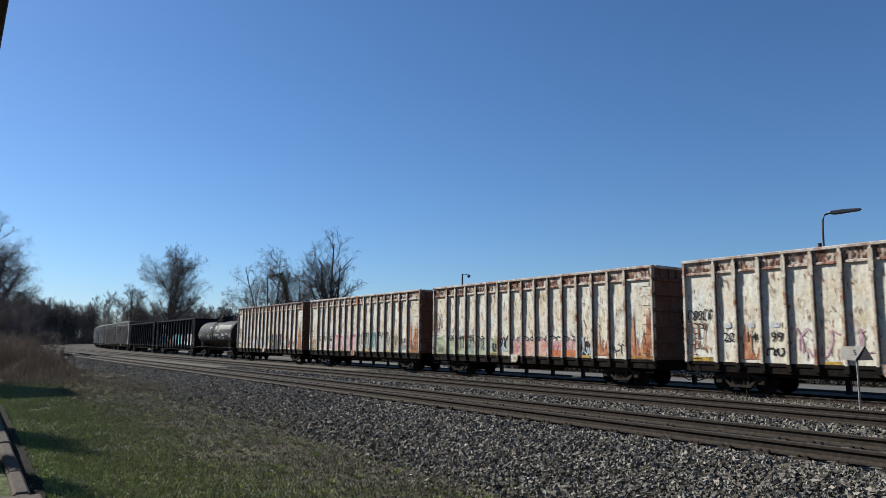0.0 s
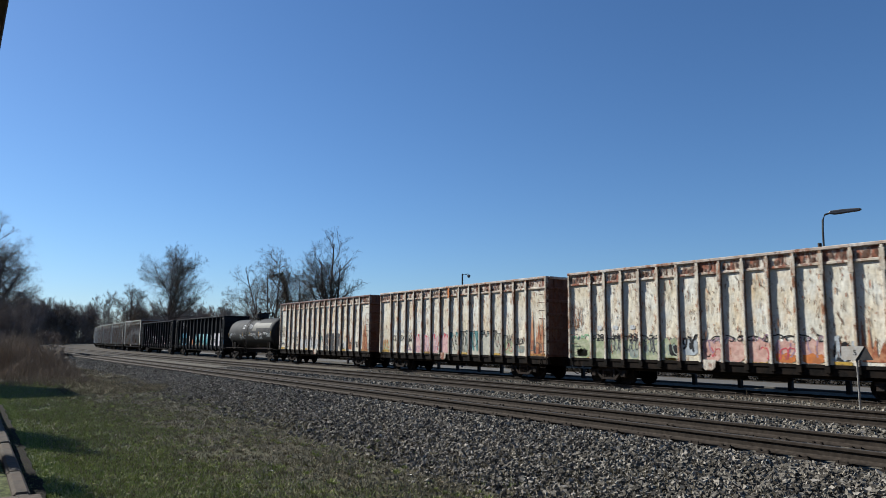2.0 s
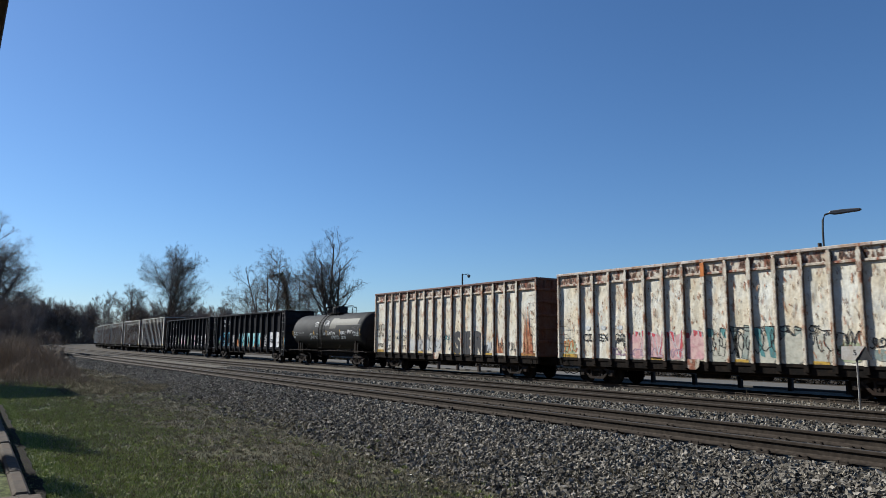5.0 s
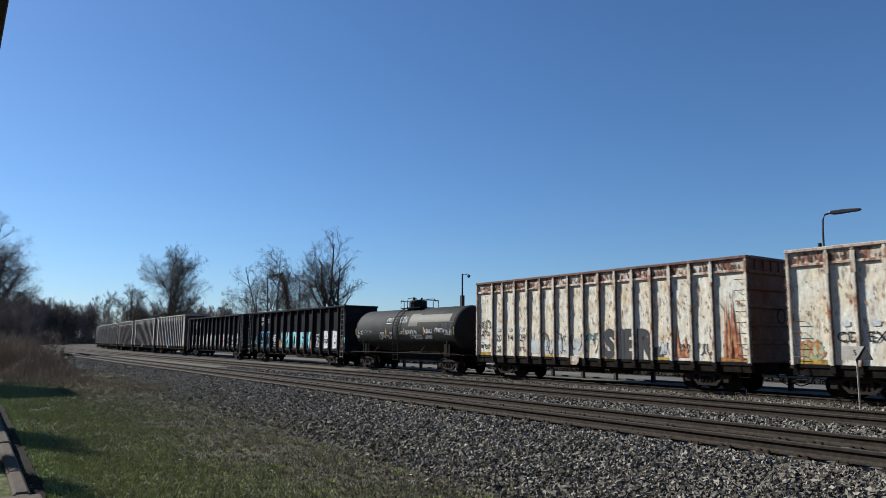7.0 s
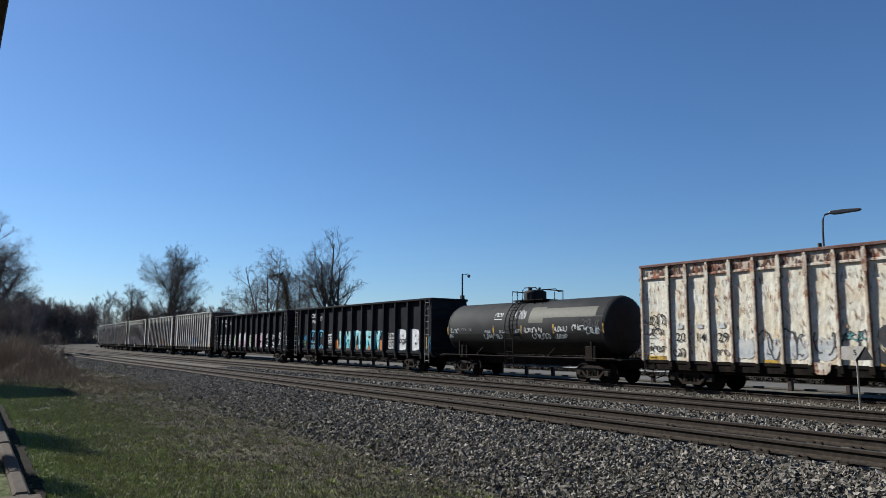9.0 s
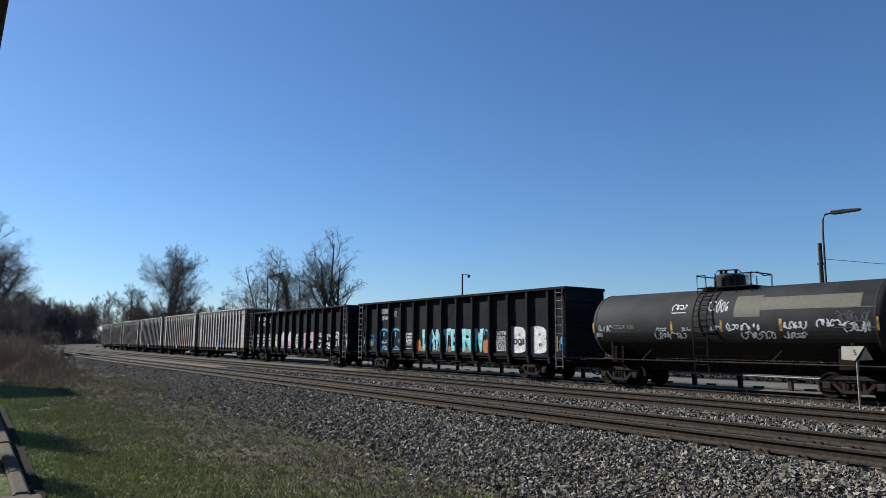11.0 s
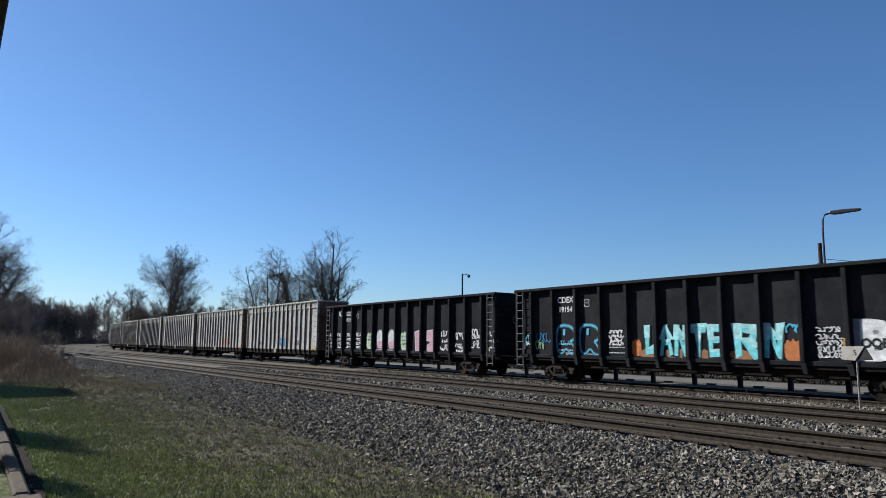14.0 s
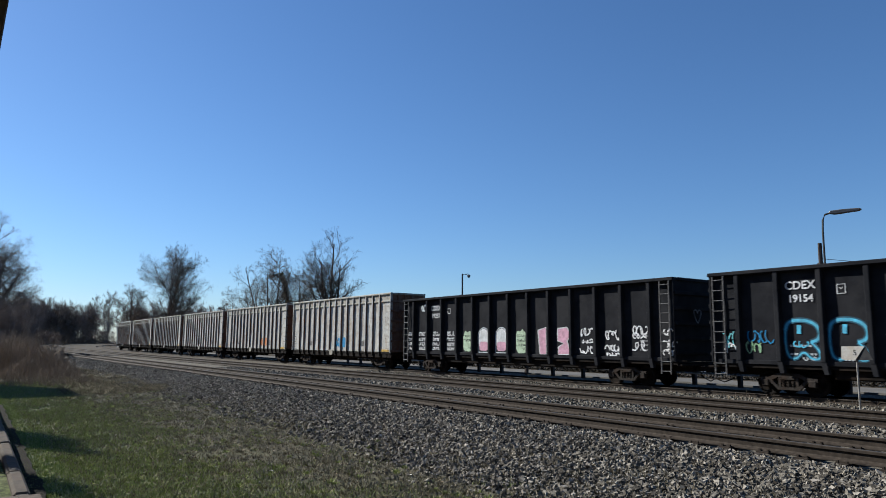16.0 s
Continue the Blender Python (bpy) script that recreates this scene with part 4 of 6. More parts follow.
def paint_black_b():
    p = Side(b_b, POSTS_B, LEN_B, -HALF_W + 0.206, Z0_B, 72)
    for k in (0, 1, 2, 3):
        for z, h in ((1.15, 0.3), (0.8, 0.22), (0.5, 0.24), (0.22, 0.2)):
            p.tag(k, z, h, "white", 5, 0.5, 0.1, 0.05)
    p.tag(1, 2.8, 0.5, "pale", 2, 0.3, 0.2, 0.1)
    p.text(2, "CDEX", 0.42, 2.75, "white", 0.03, 1.0, 0.008)
    p.text(2, "19237", 0.38, 2.27, "white", 0.03, 1.0, 0.008)
    p.put("stencil_mark", ribbon_mesh("stencil_mark", [([(-0.14, -0.16), (0.14, -0.16), (0.14, 0.16), (-0.14, 0.16), (-0.14, -0.16)], 0.03)], SPRAY["white"]), 3, -0.12, 2.55)
    for k, h in ((4, 1.25), (7, 1.3)):
        p.fill(k, 0.7, h, "lime", 0.56, 0.2, 0.12)
        for z in (1.0, 0.75, 0.5, 0.28):
            p.tag(k, z, 0.16, "black", 5, 0.4, 0.16, 0.03)
    for k in (5, 6):
        p.arch(k, 0.76, 1.4, "black", "pale", 0.64, 0.12)
        p.arch(k, 0.9, 0.95, "chalk", "white", 0.5, 0.12)
        p.fill(k, 0.42, 0.55, "pink", 0.5, 0.12, 0.1)
        p.fill(k, 1.1, 0.2, "black", 0.1, 0.1)
    p.tag(5, 0.6, 0.14, "red", 3, 0.35, 0.12, 0.08)
    slab = [(-0.3, 0.55), (0.32, 0.7), (0.34, -0.68), (-0.16, -0.7)]
    p.put("graffiti_letter", patch_mesh("graffiti_letter", slab, SPRAY["pink"]), 8, 0.2, 0.72)
    p.put("graffiti_outline", ribbon_mesh("graffiti_outline", [(slab + [slab[0]], 0.07)], SPRAY["chalk"]), 8, 0.2, 0.72)
    star = [(-0.42, 0.62), (0.25, 0.68), (0.5, 0.3), (0.25, 0.0), (0.48, -0.66), (-0.4, -0.7), (-0.38, -0.3), (0.0, -0.12), (-0.42, 0.0)]
    p.put("graffiti_letter", patch_mesh("graffiti_letter", star, SPRAY["pink"]), 9, 0.18, 0.72)
    p.put("graffiti_outline", ribbon_mesh("graffiti_outline", [(star + [star[0]], 0.06)], SPRAY["chalk"]), 9, 0.18, 0.72)
    p.tag(9, 0.95, 0.2, "chalk", 3, 0.28, 0.15, 0.05)
    p.tag(9, 0.25, 0.2, "chalk", 4, 0.35, 0.15, 0.05)
    for k, rows in ((10, ((1.15, 0.4, 4), (0.72, 0.25, 3), (0.3, 0.4, 4))), (11, ((1.0, 0.5, 4), (0.4, 0.35, 5), (0.1, 0.15, 6))), (12, ((1.2, 0.4, 3), (0.95, 0.25, 4), (0.5, 0.5, 2))), (13, ((1.1, 0.35, 3), (0.6, 0.4, 3), (0.25, 0.3, 3)))):
        for z, h, n in rows:
            p.tag(k, z, h, "white", n, 0.5, 0.15 if k < 13 else 0.3, 0.065)
    p.bars(12, 0.6, 0.5, 0.6, 4, "faded", 0.4)
    heart = [(0.0, -0.3), (-0.26, 0.05), (-0.24, 0.28), (-0.06, 0.28), (0.0, 0.1), (0.06, 0.28), (0.24, 0.28), (0.26, 0.05), (0.0, -0.3)]
    piece("graffiti_tag", ribbon_mesh("graffiti_tag", [(rounded(heart), 0.05)], SPRAY["faded"]), b_b, pose(LEN_B / 2 + 0.11, 0.1, 3.07, 0, 0, 90))


def paint_white(g, seed, number, plan, runs=(0, 15)):
    p = Side(g, POSTS_W, LEN_W, -HALF_W + 0.113, Z0_W, seed)
    p.strip(0, 0.12, 1.0, 0.17, YELLOW)
    p.strip(15, 0.12, 1.2, 0.15, ORANGE)
    for k in (5, 9, 12):
        p.strip(k, 0.08, 0.6, 0.12, YELLOW)
    for kind, *a in plan:
        {"tag": p.tag, "fill": p.fill, "wedges": p.wedges, "arch": p.arch, "text": p.text}[kind](*a)
    for k, t in number:                       # the stencilled number stays readable over the spray
        p.text(k, t, 0.5, 0.98, "black", 0.08, 1.0, 0.004).location.y -= 0.004
        p.fill(k, 1.45, 0.2, "chalk", 0.32, 0.05, 0.06)
    for k in runs:                            # plumes of rust that climb from the sill
        _, w = bay(POSTS_W, LEN_W, k)
        tall = 1.0 if k in (0, 15) else 0.6
        for _ in range(9 if k == 15 else 6):
            x, hh, ww = p.rng.uniform(-0.36, 0.36) * w, tall * p.rng.uniform(0.7, 2.7), p.rng.uniform(0.08, 0.19)
            lean = p.rng.uniform(-0.12, 0.12)
            pts = [(max(-0.47, min(0.47, (x + ww * e + lean * q) / w)) * w, hh * q) for e, q in ((-1, 0.0), (1, 0.01), (0.75, 0.25), (0.45, 0.5), (0.16, 0.8), (0.02, 1.0), (-0.2, 0.75), (-0.5, 0.48), (-0.7, 0.2))]
            p.put("rust_run", patch_mesh("rust_run", pts, RUST_RUN), k, 0, 0.15)
    for k in range(16):                       # creased dents, drips and chips
        _, w = bay(POSTS_W, LEN_W, k)
        for material, many, fat in ((SCRAPE, 20, 0.024), (RUST_RUN, 6, 0.036)):
            lines = []
            for _ in range(many):
                x, z = p.rng.uniform(-0.42, 0.42) * w, p.rng.uniform(0.35, 3.5)
                l, lean, curl = p.rng.uniform(0.07, 0.26) * p.rng.choice((1, 1, 1.8)), p.rng.choice((0, 0.1, 0.1, -0.1, 0, 0.5)) + p.rng.uniform(-0.15, 0.15), p.rng.uniform(-0.35, 0.35)
                lines.append(([(x + l * (lean * q + curl * q * (1 - q)), z - l * q) for q in (0, 0.25, 0.5, 0.75, 1.0)], fat * p.rng.uniform(0.5, 1.2)))
            lines = [([(max(-0.47 * w, min(0.47 * w, a)), max(0.05, b)) for a, b in q], t) for q, t in lines]
            tagged(p.put("rust_wear", ribbon_mesh("rust_wear", lines, material, 0.8), k, 0, 0), kind="stuff")
        lines = []
        for _ in range(p.rng.randint(8, 16)):      # drips down the upper band
            x, z, l = p.rng.uniform(-0.42, 0.42) * w, p.rng.uniform(3.72, 4.02), p.rng.uniform(0.12, 0.34)
            curl = p.rng.uniform(-0.3, 0.3)
            lines.append(([(x + l * curl * q, max(3.66, z - l * q)) for q in (0, 0.3, 0.65, 1.0)], p.rng.uniform(0.025, 0.075)))
        q = p.put("rust_wear", ribbon_mesh("rust_wear", lines, END_RUST, 0.7), k, 0, 0)
        q.location.y -= 0.036
        tagged(q, kind="stuff")
    return p


paint_black_a()
paint_black_b()
paint_white(w_a, 81, [(1, "20"), (2, "14"), (3, "29")],
            [("tag", 0, 1.75, 0.6, "black", 5, 0.7), ("tag", 0, 1.25, 0.4, "black", 4, 0.6), ("tag", 0, 0.5, 0.35, "black", 4, 0.6), ("tag", 1, 0.35, 0.4, "black", 3, 0.7), ("tag", 3, 0.4, 0.3, "grey", 3, 0.6)]
            + [("fill", k, 0.6, 0.9, "mist", 0.8, 0, 0.3) for k in (4, 5, 6, 7)] + [("tag", k, 0.75, 1.3, "grey", 2, 0.85, 0, 0.06) for k in (5, 6, 7, 8)]
            + [("text", k, w, 1.7, 0.64, c, dx, wide, fat, "graffiti_letter") for c, fat in (("soot", 0.10),) for k, w, dx, wide in ((9, "S", 0.05, 0.82), (10, "IE", 0.06, 0.56), (11, "R", 0.05, 0.82))]
            + [("fill", 12, 0.35, 0.6, "grey", 0.5, -0.2, 0.2), ("tag", 12, 0.55, 0.7, "chalk", 3, 0.5, 0.1, 0.09)]
            + [("tag", 8, 1.0, 0.3, "teal", 3, 0.9, 0, 0.06), ("tag", 13, 0.55, 0.4, "black", 4, 0.7), ("tag", 14, 0.5, 0.6, "grey", 4, 0.6)], (13, 15))
paint_white(w_b, 82, [(1, "CD"), (2, "EX"), (3, "20")],
            [("fill", 0, 0.55, 0.8, "sage", 0.6, 0, 0.3), ("tag", 0, 0.6, 0.7, "orange", 4, 0.6, 0, 0.05)]
            + [("fill", k, 0.62, 1.15, c, 0.92, 0, 0.2) for k, c in ((4, "rose"), (5, "rose"), (6, "rose"), (7, "rose"))] + [("wedges", k, 0.72, 1.15, "red", 3, 0.95, 0, "chalk") for k in (4, 5, 6, 7)]
            + [("tag", k, 0.35, 0.45, "mauve", 4, 0.9, 0, 0.05) for k in (3, 4, 5, 6, 7)] + [("tag", 3, 0.7, 0.6, "black", 3, 0.6, 0.1, 0.05)]
            + [("fill", k, 0.6, 1.2, "lichen", 0.92, 0, 0.2) for k in (8, 9, 10, 11, 12)] + [("wedges", k, 0.8, 1.3, c, 2, 0.9, 0, "black") for k, c in ((8, "teal"), (9, "drab"), (10, "teal"), (11, "drab"))]
            + [("tag", k, 0.85, 1.0, "black", 3, 0.9, 0, 0.045) for k in (8, 9, 10, 11, 12, 13)] + [("tag", k, 1.3, 0.25, "black", 2, 0.9, 0, 0.04) for k in (9, 10, 11, 12)]
            + [("fill", 13, 0.5, 0.8, "sage", 0.8, 0, 0.25), ("tag", 13, 0.5, 0.6, "red", 3, 0.7, 0, 0.04), ("tag", 14, 0.8, 0.5, "black", 3, 0.7, 0, 0.05), ("fill", 14, 0.4, 0.4, "drab", 0.5), ("tag", 15, 0.5, 0.7, "grey", 4, 0.6, -0.1, 0.04), ("fill", 7, 0.3, 0.4, "peach", 0.7)], (15,))
paint_white(w_c, 83, [(1, "20"), (2, "14"), (3, "33")],
            [("tag", 0, 0.9, 0.6, "green", 4, 0.7, 0, 0.07), ("tag", 0, 0.5, 0.5, "black", 4, 0.7)]
            + [("tag", k, 0.65, 0.8, "grey", 4, 0.8, 0, 0.05) for k in (1, 2, 3, 4, 5)] + [("fill", 6, 0.6, 0.7, "pale", 0.7), ("tag", 6, 0.75, 0.7, "black", 3, 0.8, 0, 0.1)]
            + [("fill", k, 0.5, 0.95, c, 0.85, 0, 0.22) for k, c in ((7, "peach"), (8, "peach"), (9, "peach"), (10, "peach"), (11, "peach"))] + [("fill", k, 0.25, 0.4, c, 0.8, 0, 0.3) for k, c in ((8, "orange"), (10, "orange"), (11, "orange"))]
            + [("tag", k, 0.65, 0.9, "mauve", 3, 0.8, 0, 0.06) for k in (7, 8, 9, 10, 11)] + [("tag", k, 0.95, 0.3, "black", 2, 0.95, 0, 0.05) for k in (7, 8, 9, 10, 11)] + [("tag", k, 0.4, 0.5, "red", 3, 0.7, 0, 0.05) for k in (7, 9, 10)] + [("tag", k, 1.0, 0.2, "black", 3, 0.95, 0, 0.05) for k in (1, 2, 3, 4)] + [("fill", k, 0.5, 1.0, "sage", 0.95, 0, 0.15) for k in (0, 1, 2, 3, 4, 5)] + [("fill", k, 0.3, 0.45, "drab", 0.5, 0.1, 0.3) for k in (0, 3)] + [("tag", k, 0.5, 0.6, "drab", 3, 0.8, 0, 0.05) for k in (1, 2, 3, 4, 5)] + [("fill", 5, 0.5, 0.6, "black", 0.5, 0.2, 0.3)]
            + [("fill", 12, 0.5, 0.7, "black", 0.6), ("tag", 12, 0.6, 0.9, "pale", 3, 0.7, 0, 0.08), ("tag", 14, 0.5, 0.5, "black", 4, 0.7), ("tag", 0, 2.0, 1.6, "rustwash", 5, 0.5, -0.2, 0.035)], (13, 15))
paint_white(w_d, 84, [(1, "20"), (2, "14"), (3, "99")],
            [("tag", 0, 1.9, 0.5, "black", 5, 0.75, 0, 0.06), ("tag", 0, 1.45, 0.3, "black", 3, 0.4), ("tag", 3, 0.45, 0.35, "black", 3, 0.6, 0, 0.07)]
            + [("tag", k, 0.8, 1.2, "pink", 2, 0.9, 0, 0.05) for k in (4, 5, 6, 8)] + [("tag", 9, 0.8, 1.2, "teal", 2, 0.8, 0, 0.06), ("tag", 0, 1.0, 1.4, "rustwash", 4, 0.6, -0.1, 0.04)], (2,))
piece("painted_post", mesh_of("painted_post", *box_lists(-0.09, 0.09, -HALF_W - 0.018, -HALF_W - 0.004, 4.62, 5.19), SPRAY["orange"]), w_b, pose(POSTS_W[7], 0, 0), "orange-sprayed post top")
for k, (g, spot) in enumerate(zip(TAIL, ((8, "blue"), (10, "orange"), (6, "grey"), None, None, None))):
    p = Side(g, POSTS_W, LEN_W, -HALF_W + 0.113, Z0_W, 90 + k)
    p.strip(15, 0.12, 1.2, 0.15, YELLOW)
    if spot:
        p.tag(spot[0], 0.7, 0.9, spot[1], 3, 0.9, 0, 0.16)
        p.fill(spot[0] + 1, 0.7, 0.8, spot[1], 0.6)
        p.tag(12, 0.6, 0.5, "grey", 4, 0.7, 0, 0.06)
        p.tag(3, 0.6, 0.5, "grey", 4, 0.7, 0, 0.06)


def paint_tank():
    """Chalked and sprayed marks that follow the shell."""
    rng = random.Random(77)
    R, A = 1.466, 2.72

    def wrap(name, lines, material, x, a):
        me = ribbon_mesh(name, lines, material)
        for v in me.vertices:
            q = radians(a) - v.co.z / R
            v.co = (x + v.co.x, -(R + 0.004 - v.co.y) * math.sin(q), A + (R + 0.004 - v.co.y) * math.cos(q))
        tagged(piece(name, me, tank), kind="stuff")

    for x, a, w, h, n, c in ((-1.55, 62, 0.75, 0.3, 3, "white"), (0.3, 62, 1.0, 0.65, 4, "white"), (-5.6, 96, 0.8, 0.3, 4, "pale"), (-2.4, 99, 0.6, 0.2, 4, "pale"), (-1.2, 99, 0.5, 0.2, 3, "pale"),
                             (0.15, 98, 0.5, 0.2, 3, "pale"), (1.4, 97, 1.5, 0.3, 7, "white"), (3.4, 95, 0.9, 0.32, 5, "white"), (4.7, 93, 1.0, 0.32, 5, "white"), (-2.0, 110, 1.6, 0.35, 7, "pale"),
                             (2.0, 110, 1.4, 0.35, 6, "pale"), (3.4, 110, 0.8, 0.3, 5, "pale"), (5.6, 99, 0.9, 0.4, 5, "pale"), (5.5, 86, 1.2, 0.5, 6, "grey"), (-6.0, 108, 0.5, 0.25, 3, "pale")):
        wrap("graffiti_tag", scrawl(rng, w * 0.95, h, n + 1, 0.04), SPRAY[c], x, a)
    wrap("graffiti_tag", [([(-0.35, 0), (0.35, 0.0)], 0.04)], SPRAY["white"], -1.55, 72)
    wrap("stencil_frame", [([(-0.7, -0.35), (0.7, -0.35), (0.7, 0.35), (-0.7, 0.35), (-0.7, -0.35)], 0.04)], SPRAY["grey"], 5.5, 86)
    cu = lettering("lettering", "CCLX 126", 0.24, SPRAY["faded"], tank, 0, 0, 0, 1.15)
    for v in cu.data.vertices:
        q = radians(94) - v.co.y / R
        v.co = (-4.5 + v.co.x, -(R + 0.006) * math.sin(q), A + (R + 0.006) * math.cos(q))
    cu.matrix_basis = Matrix()


paint_tank()


# ---- ground ----
def ground():
    ss = sorted(set([-2500, -1500, -900, -600, -450] + list(range(-380, -100, 10)) + list(range(-100, -40, 5)) + list(range(-40, 31, 2)) + [40, 60, 100, 200, 500, 1200, 2500]))
    qs = [-2500, -900, -300, -100, -40, -20, -10, -5, -2, 0, 0.9, 2, 3, 4, 5, 5.5, 6, 6.5, 7, 7.5, 8, 8.4, 8.85, 9.15, 9.5, 10.4, 11.5, 11.8, 12.7, 13.75, 14, 15, 16.1, 16.3, 16.8, 17.3, 18, 19.2, 20, 21, 22, 23, 24, 25, 26, 27, 28, 29, 30.5, 33, 36, 40, 44, 48, 54, 60, 80, 120, 250, 600, 1500, 3000]
    vs, fs, kinds = [], [], []
    for s in ss:
        for q in qs:
            near = 0.008 * noise.noise((s * 0.5, q * 0.6, 0)) if -40 < q < 8 else 0.02 * noise.noise((s * 0.9, q * 1.2, 5))
            turn_s = max(s, -420)
            vs.append((s, q + bend(turn_s) * (1 if abs(q) < 900 else 0), ground_z(q) + near * (abs(s) < 400)))
            edge = ballast_edge(s)
            grav = min(1, max(0, (q - edge) / 0.9 + 0.5)) if q < 34 else 0.0
            dry = 1.0 if q > 33 else (min(1, max(0, (-s - 33) / 12)) if q < 6 else min(0.85, max(0, (-s - 48) / 55)))
            worn = min(1, max(0, (q - 1.6) / 2.6 + 0.5 * noise.noise((s * 0.3, q * 0.5, 4))))
            kinds.append((grav, dry, worn, 1))
    n = len(qs)
    for i in range(len(ss) - 1):
        for j in range(n - 1):
            a = i * n + j
            fs.append((a, a + n, a + n + 1, a + 1))
    me = mesh_of("ground", vs, fs, GROUND, True)
    col = me.color_attributes.new("kind", 'FLOAT_COLOR', 'POINT')
    col.data.foreach_set("color", [c for k in kinds for c in k])
    return tagged(new("ground", me), "patchy spring turf running into grey track ballast", "ground", kind="structure")


ground()


def strip(name, q0, q1, z, material, label, category, s0=-330, s1=120):
    vs, fs = [], []
    st = list(range(s0, s1 + 1, 6))
    for k, s in enumerate(st):
        for q, dz in ((q0, -0.1), (q0, 0), (q1, 0), (q1, -0.1)):
            vs.append((s, q + bend(s), z + dz))
        if k:
            for j in range(3):
                a = 4 * (k - 1) + j
                fs.append((a, a + 1, a + 5, a + 4))
    return tagged(new(name, mesh_of(name, vs, fs, material)), label, category, kind="structure")


strip("road", 31.4, 35.2, -0.56, ASPHALT, "pale sun-bleached asphalt road behind the tracks", "road")


# ---- tracks ----
RAIL_PROFILE = [(-0.075, -0.18), (-0.075, -0.165), (-0.02, -0.145), (-0.011, -0.13), (-0.011, -0.055), (-0.036, -0.04), (-0.037, -0.008), (-0.028, 0), (0.028, 0), (0.037, -0.008), (0.036, -0.04), (0.011, -0.055), (0.011, -0.13), (0.02, -0.145), (0.075, -0.165), (0.075, -0.18)]


def rail_mesh(q, z):
    st = list(range(-340, -30, 6)) + list(range(-30, 121, 10))
    vs, fs, n = [], [], len(RAIL_PROFILE)
    for k, s in enumerate(st):
        for y, h in RAIL_PROFILE:
            vs.append((s, q + y + bend(s), z + h))
        if k:
            for j in range(n):
                a, b = n * (k - 1) + j, n * (k - 1) + (j + 1) % n
                fs.append((a, b, b + n, a + n))
    me = mesh_of("rail", vs, fs, [RAIL_SIDE, RAIL_TOP])
    me.polygons.foreach_set("material_index", [1 if (i % n) == 7 else 0 for i in range(len(fs))])
    return me


def track(q, z, label, s0, s1, step=0.545):
    tr = new("track")
    tagged(tr, label, "railway track", "railway tracks", "structure")
    for off in (-0.7525, 0.7525):
        piece("rail", rail_mesh(q + off, z), tr)
    bm = box(-0.115, 0.115, -1.3, 1.3, -0.16, 0.0, 0.012)
    tie = bpy.data.meshes.new("tie")
    bm.to_mesh(tie)
    bm.free()
    tie.materials.append(TIE)
    pb = bmesh.new()
    for off in (-0.7525, 0.7525):
        add_box(pb, -0.09, 0.09, off - 0.16, off + 0.16, 0, 0.018)
        for x in (-0.06, 0.06):
            for y in (-0.1, 0.1):
                add_box(pb, x - 0.014, x + 0.014, off + y - 0.014, off + y + 0.014, 0.018, 0.05)
    plate = bpy.data.meshes.new("tie_plate")
    pb.to_mesh(plate)
    pb.free()
    plate.materials.append(RAIL_SIDE)
    rng = random.Random(int(q * 10))
    s = s0
    while s < s1:
        m = pose(s + rng.uniform(-0.03, 0.03), q + bend(s) + rng.uniform(-0.05, 0.05), z - 0.195 + rng.uniform(-0.01, 0.005), 0, 0, rng.uniform(-1.2, 1.2) - math.degrees(heading(s)))
        t = piece("tie", tie, tr, m)
        piece("tie_plate", plate, t)
        s += step
    vs, fs = [], []
    s = s0 - step
    while s > -230:
        v, f = box_lists(s - 0.115, s + 0.115, q - 1.3 + bend(s), q + 1.3 + bend(s), z - 0.35, z - 0.195)
        fs += [tuple(i + len(vs) for i in x) for x in f]
        vs += v
        s -= step
    tagged(piece("tie_row", mesh_of("tie_row", vs, fs, TIE), tr), kind="stuff")
    return tr


track(MAIN[0], 0.0, "main line track of rusty rails on timber ties", -45, 6)
track(MAIN[1], 0.0, "second main line track of rusty rails on timber ties", -45, 6)
track(SIDING, RAIL_Z, "siding track of rusty rails half sunk in ballast", -45, 0, 0.56)


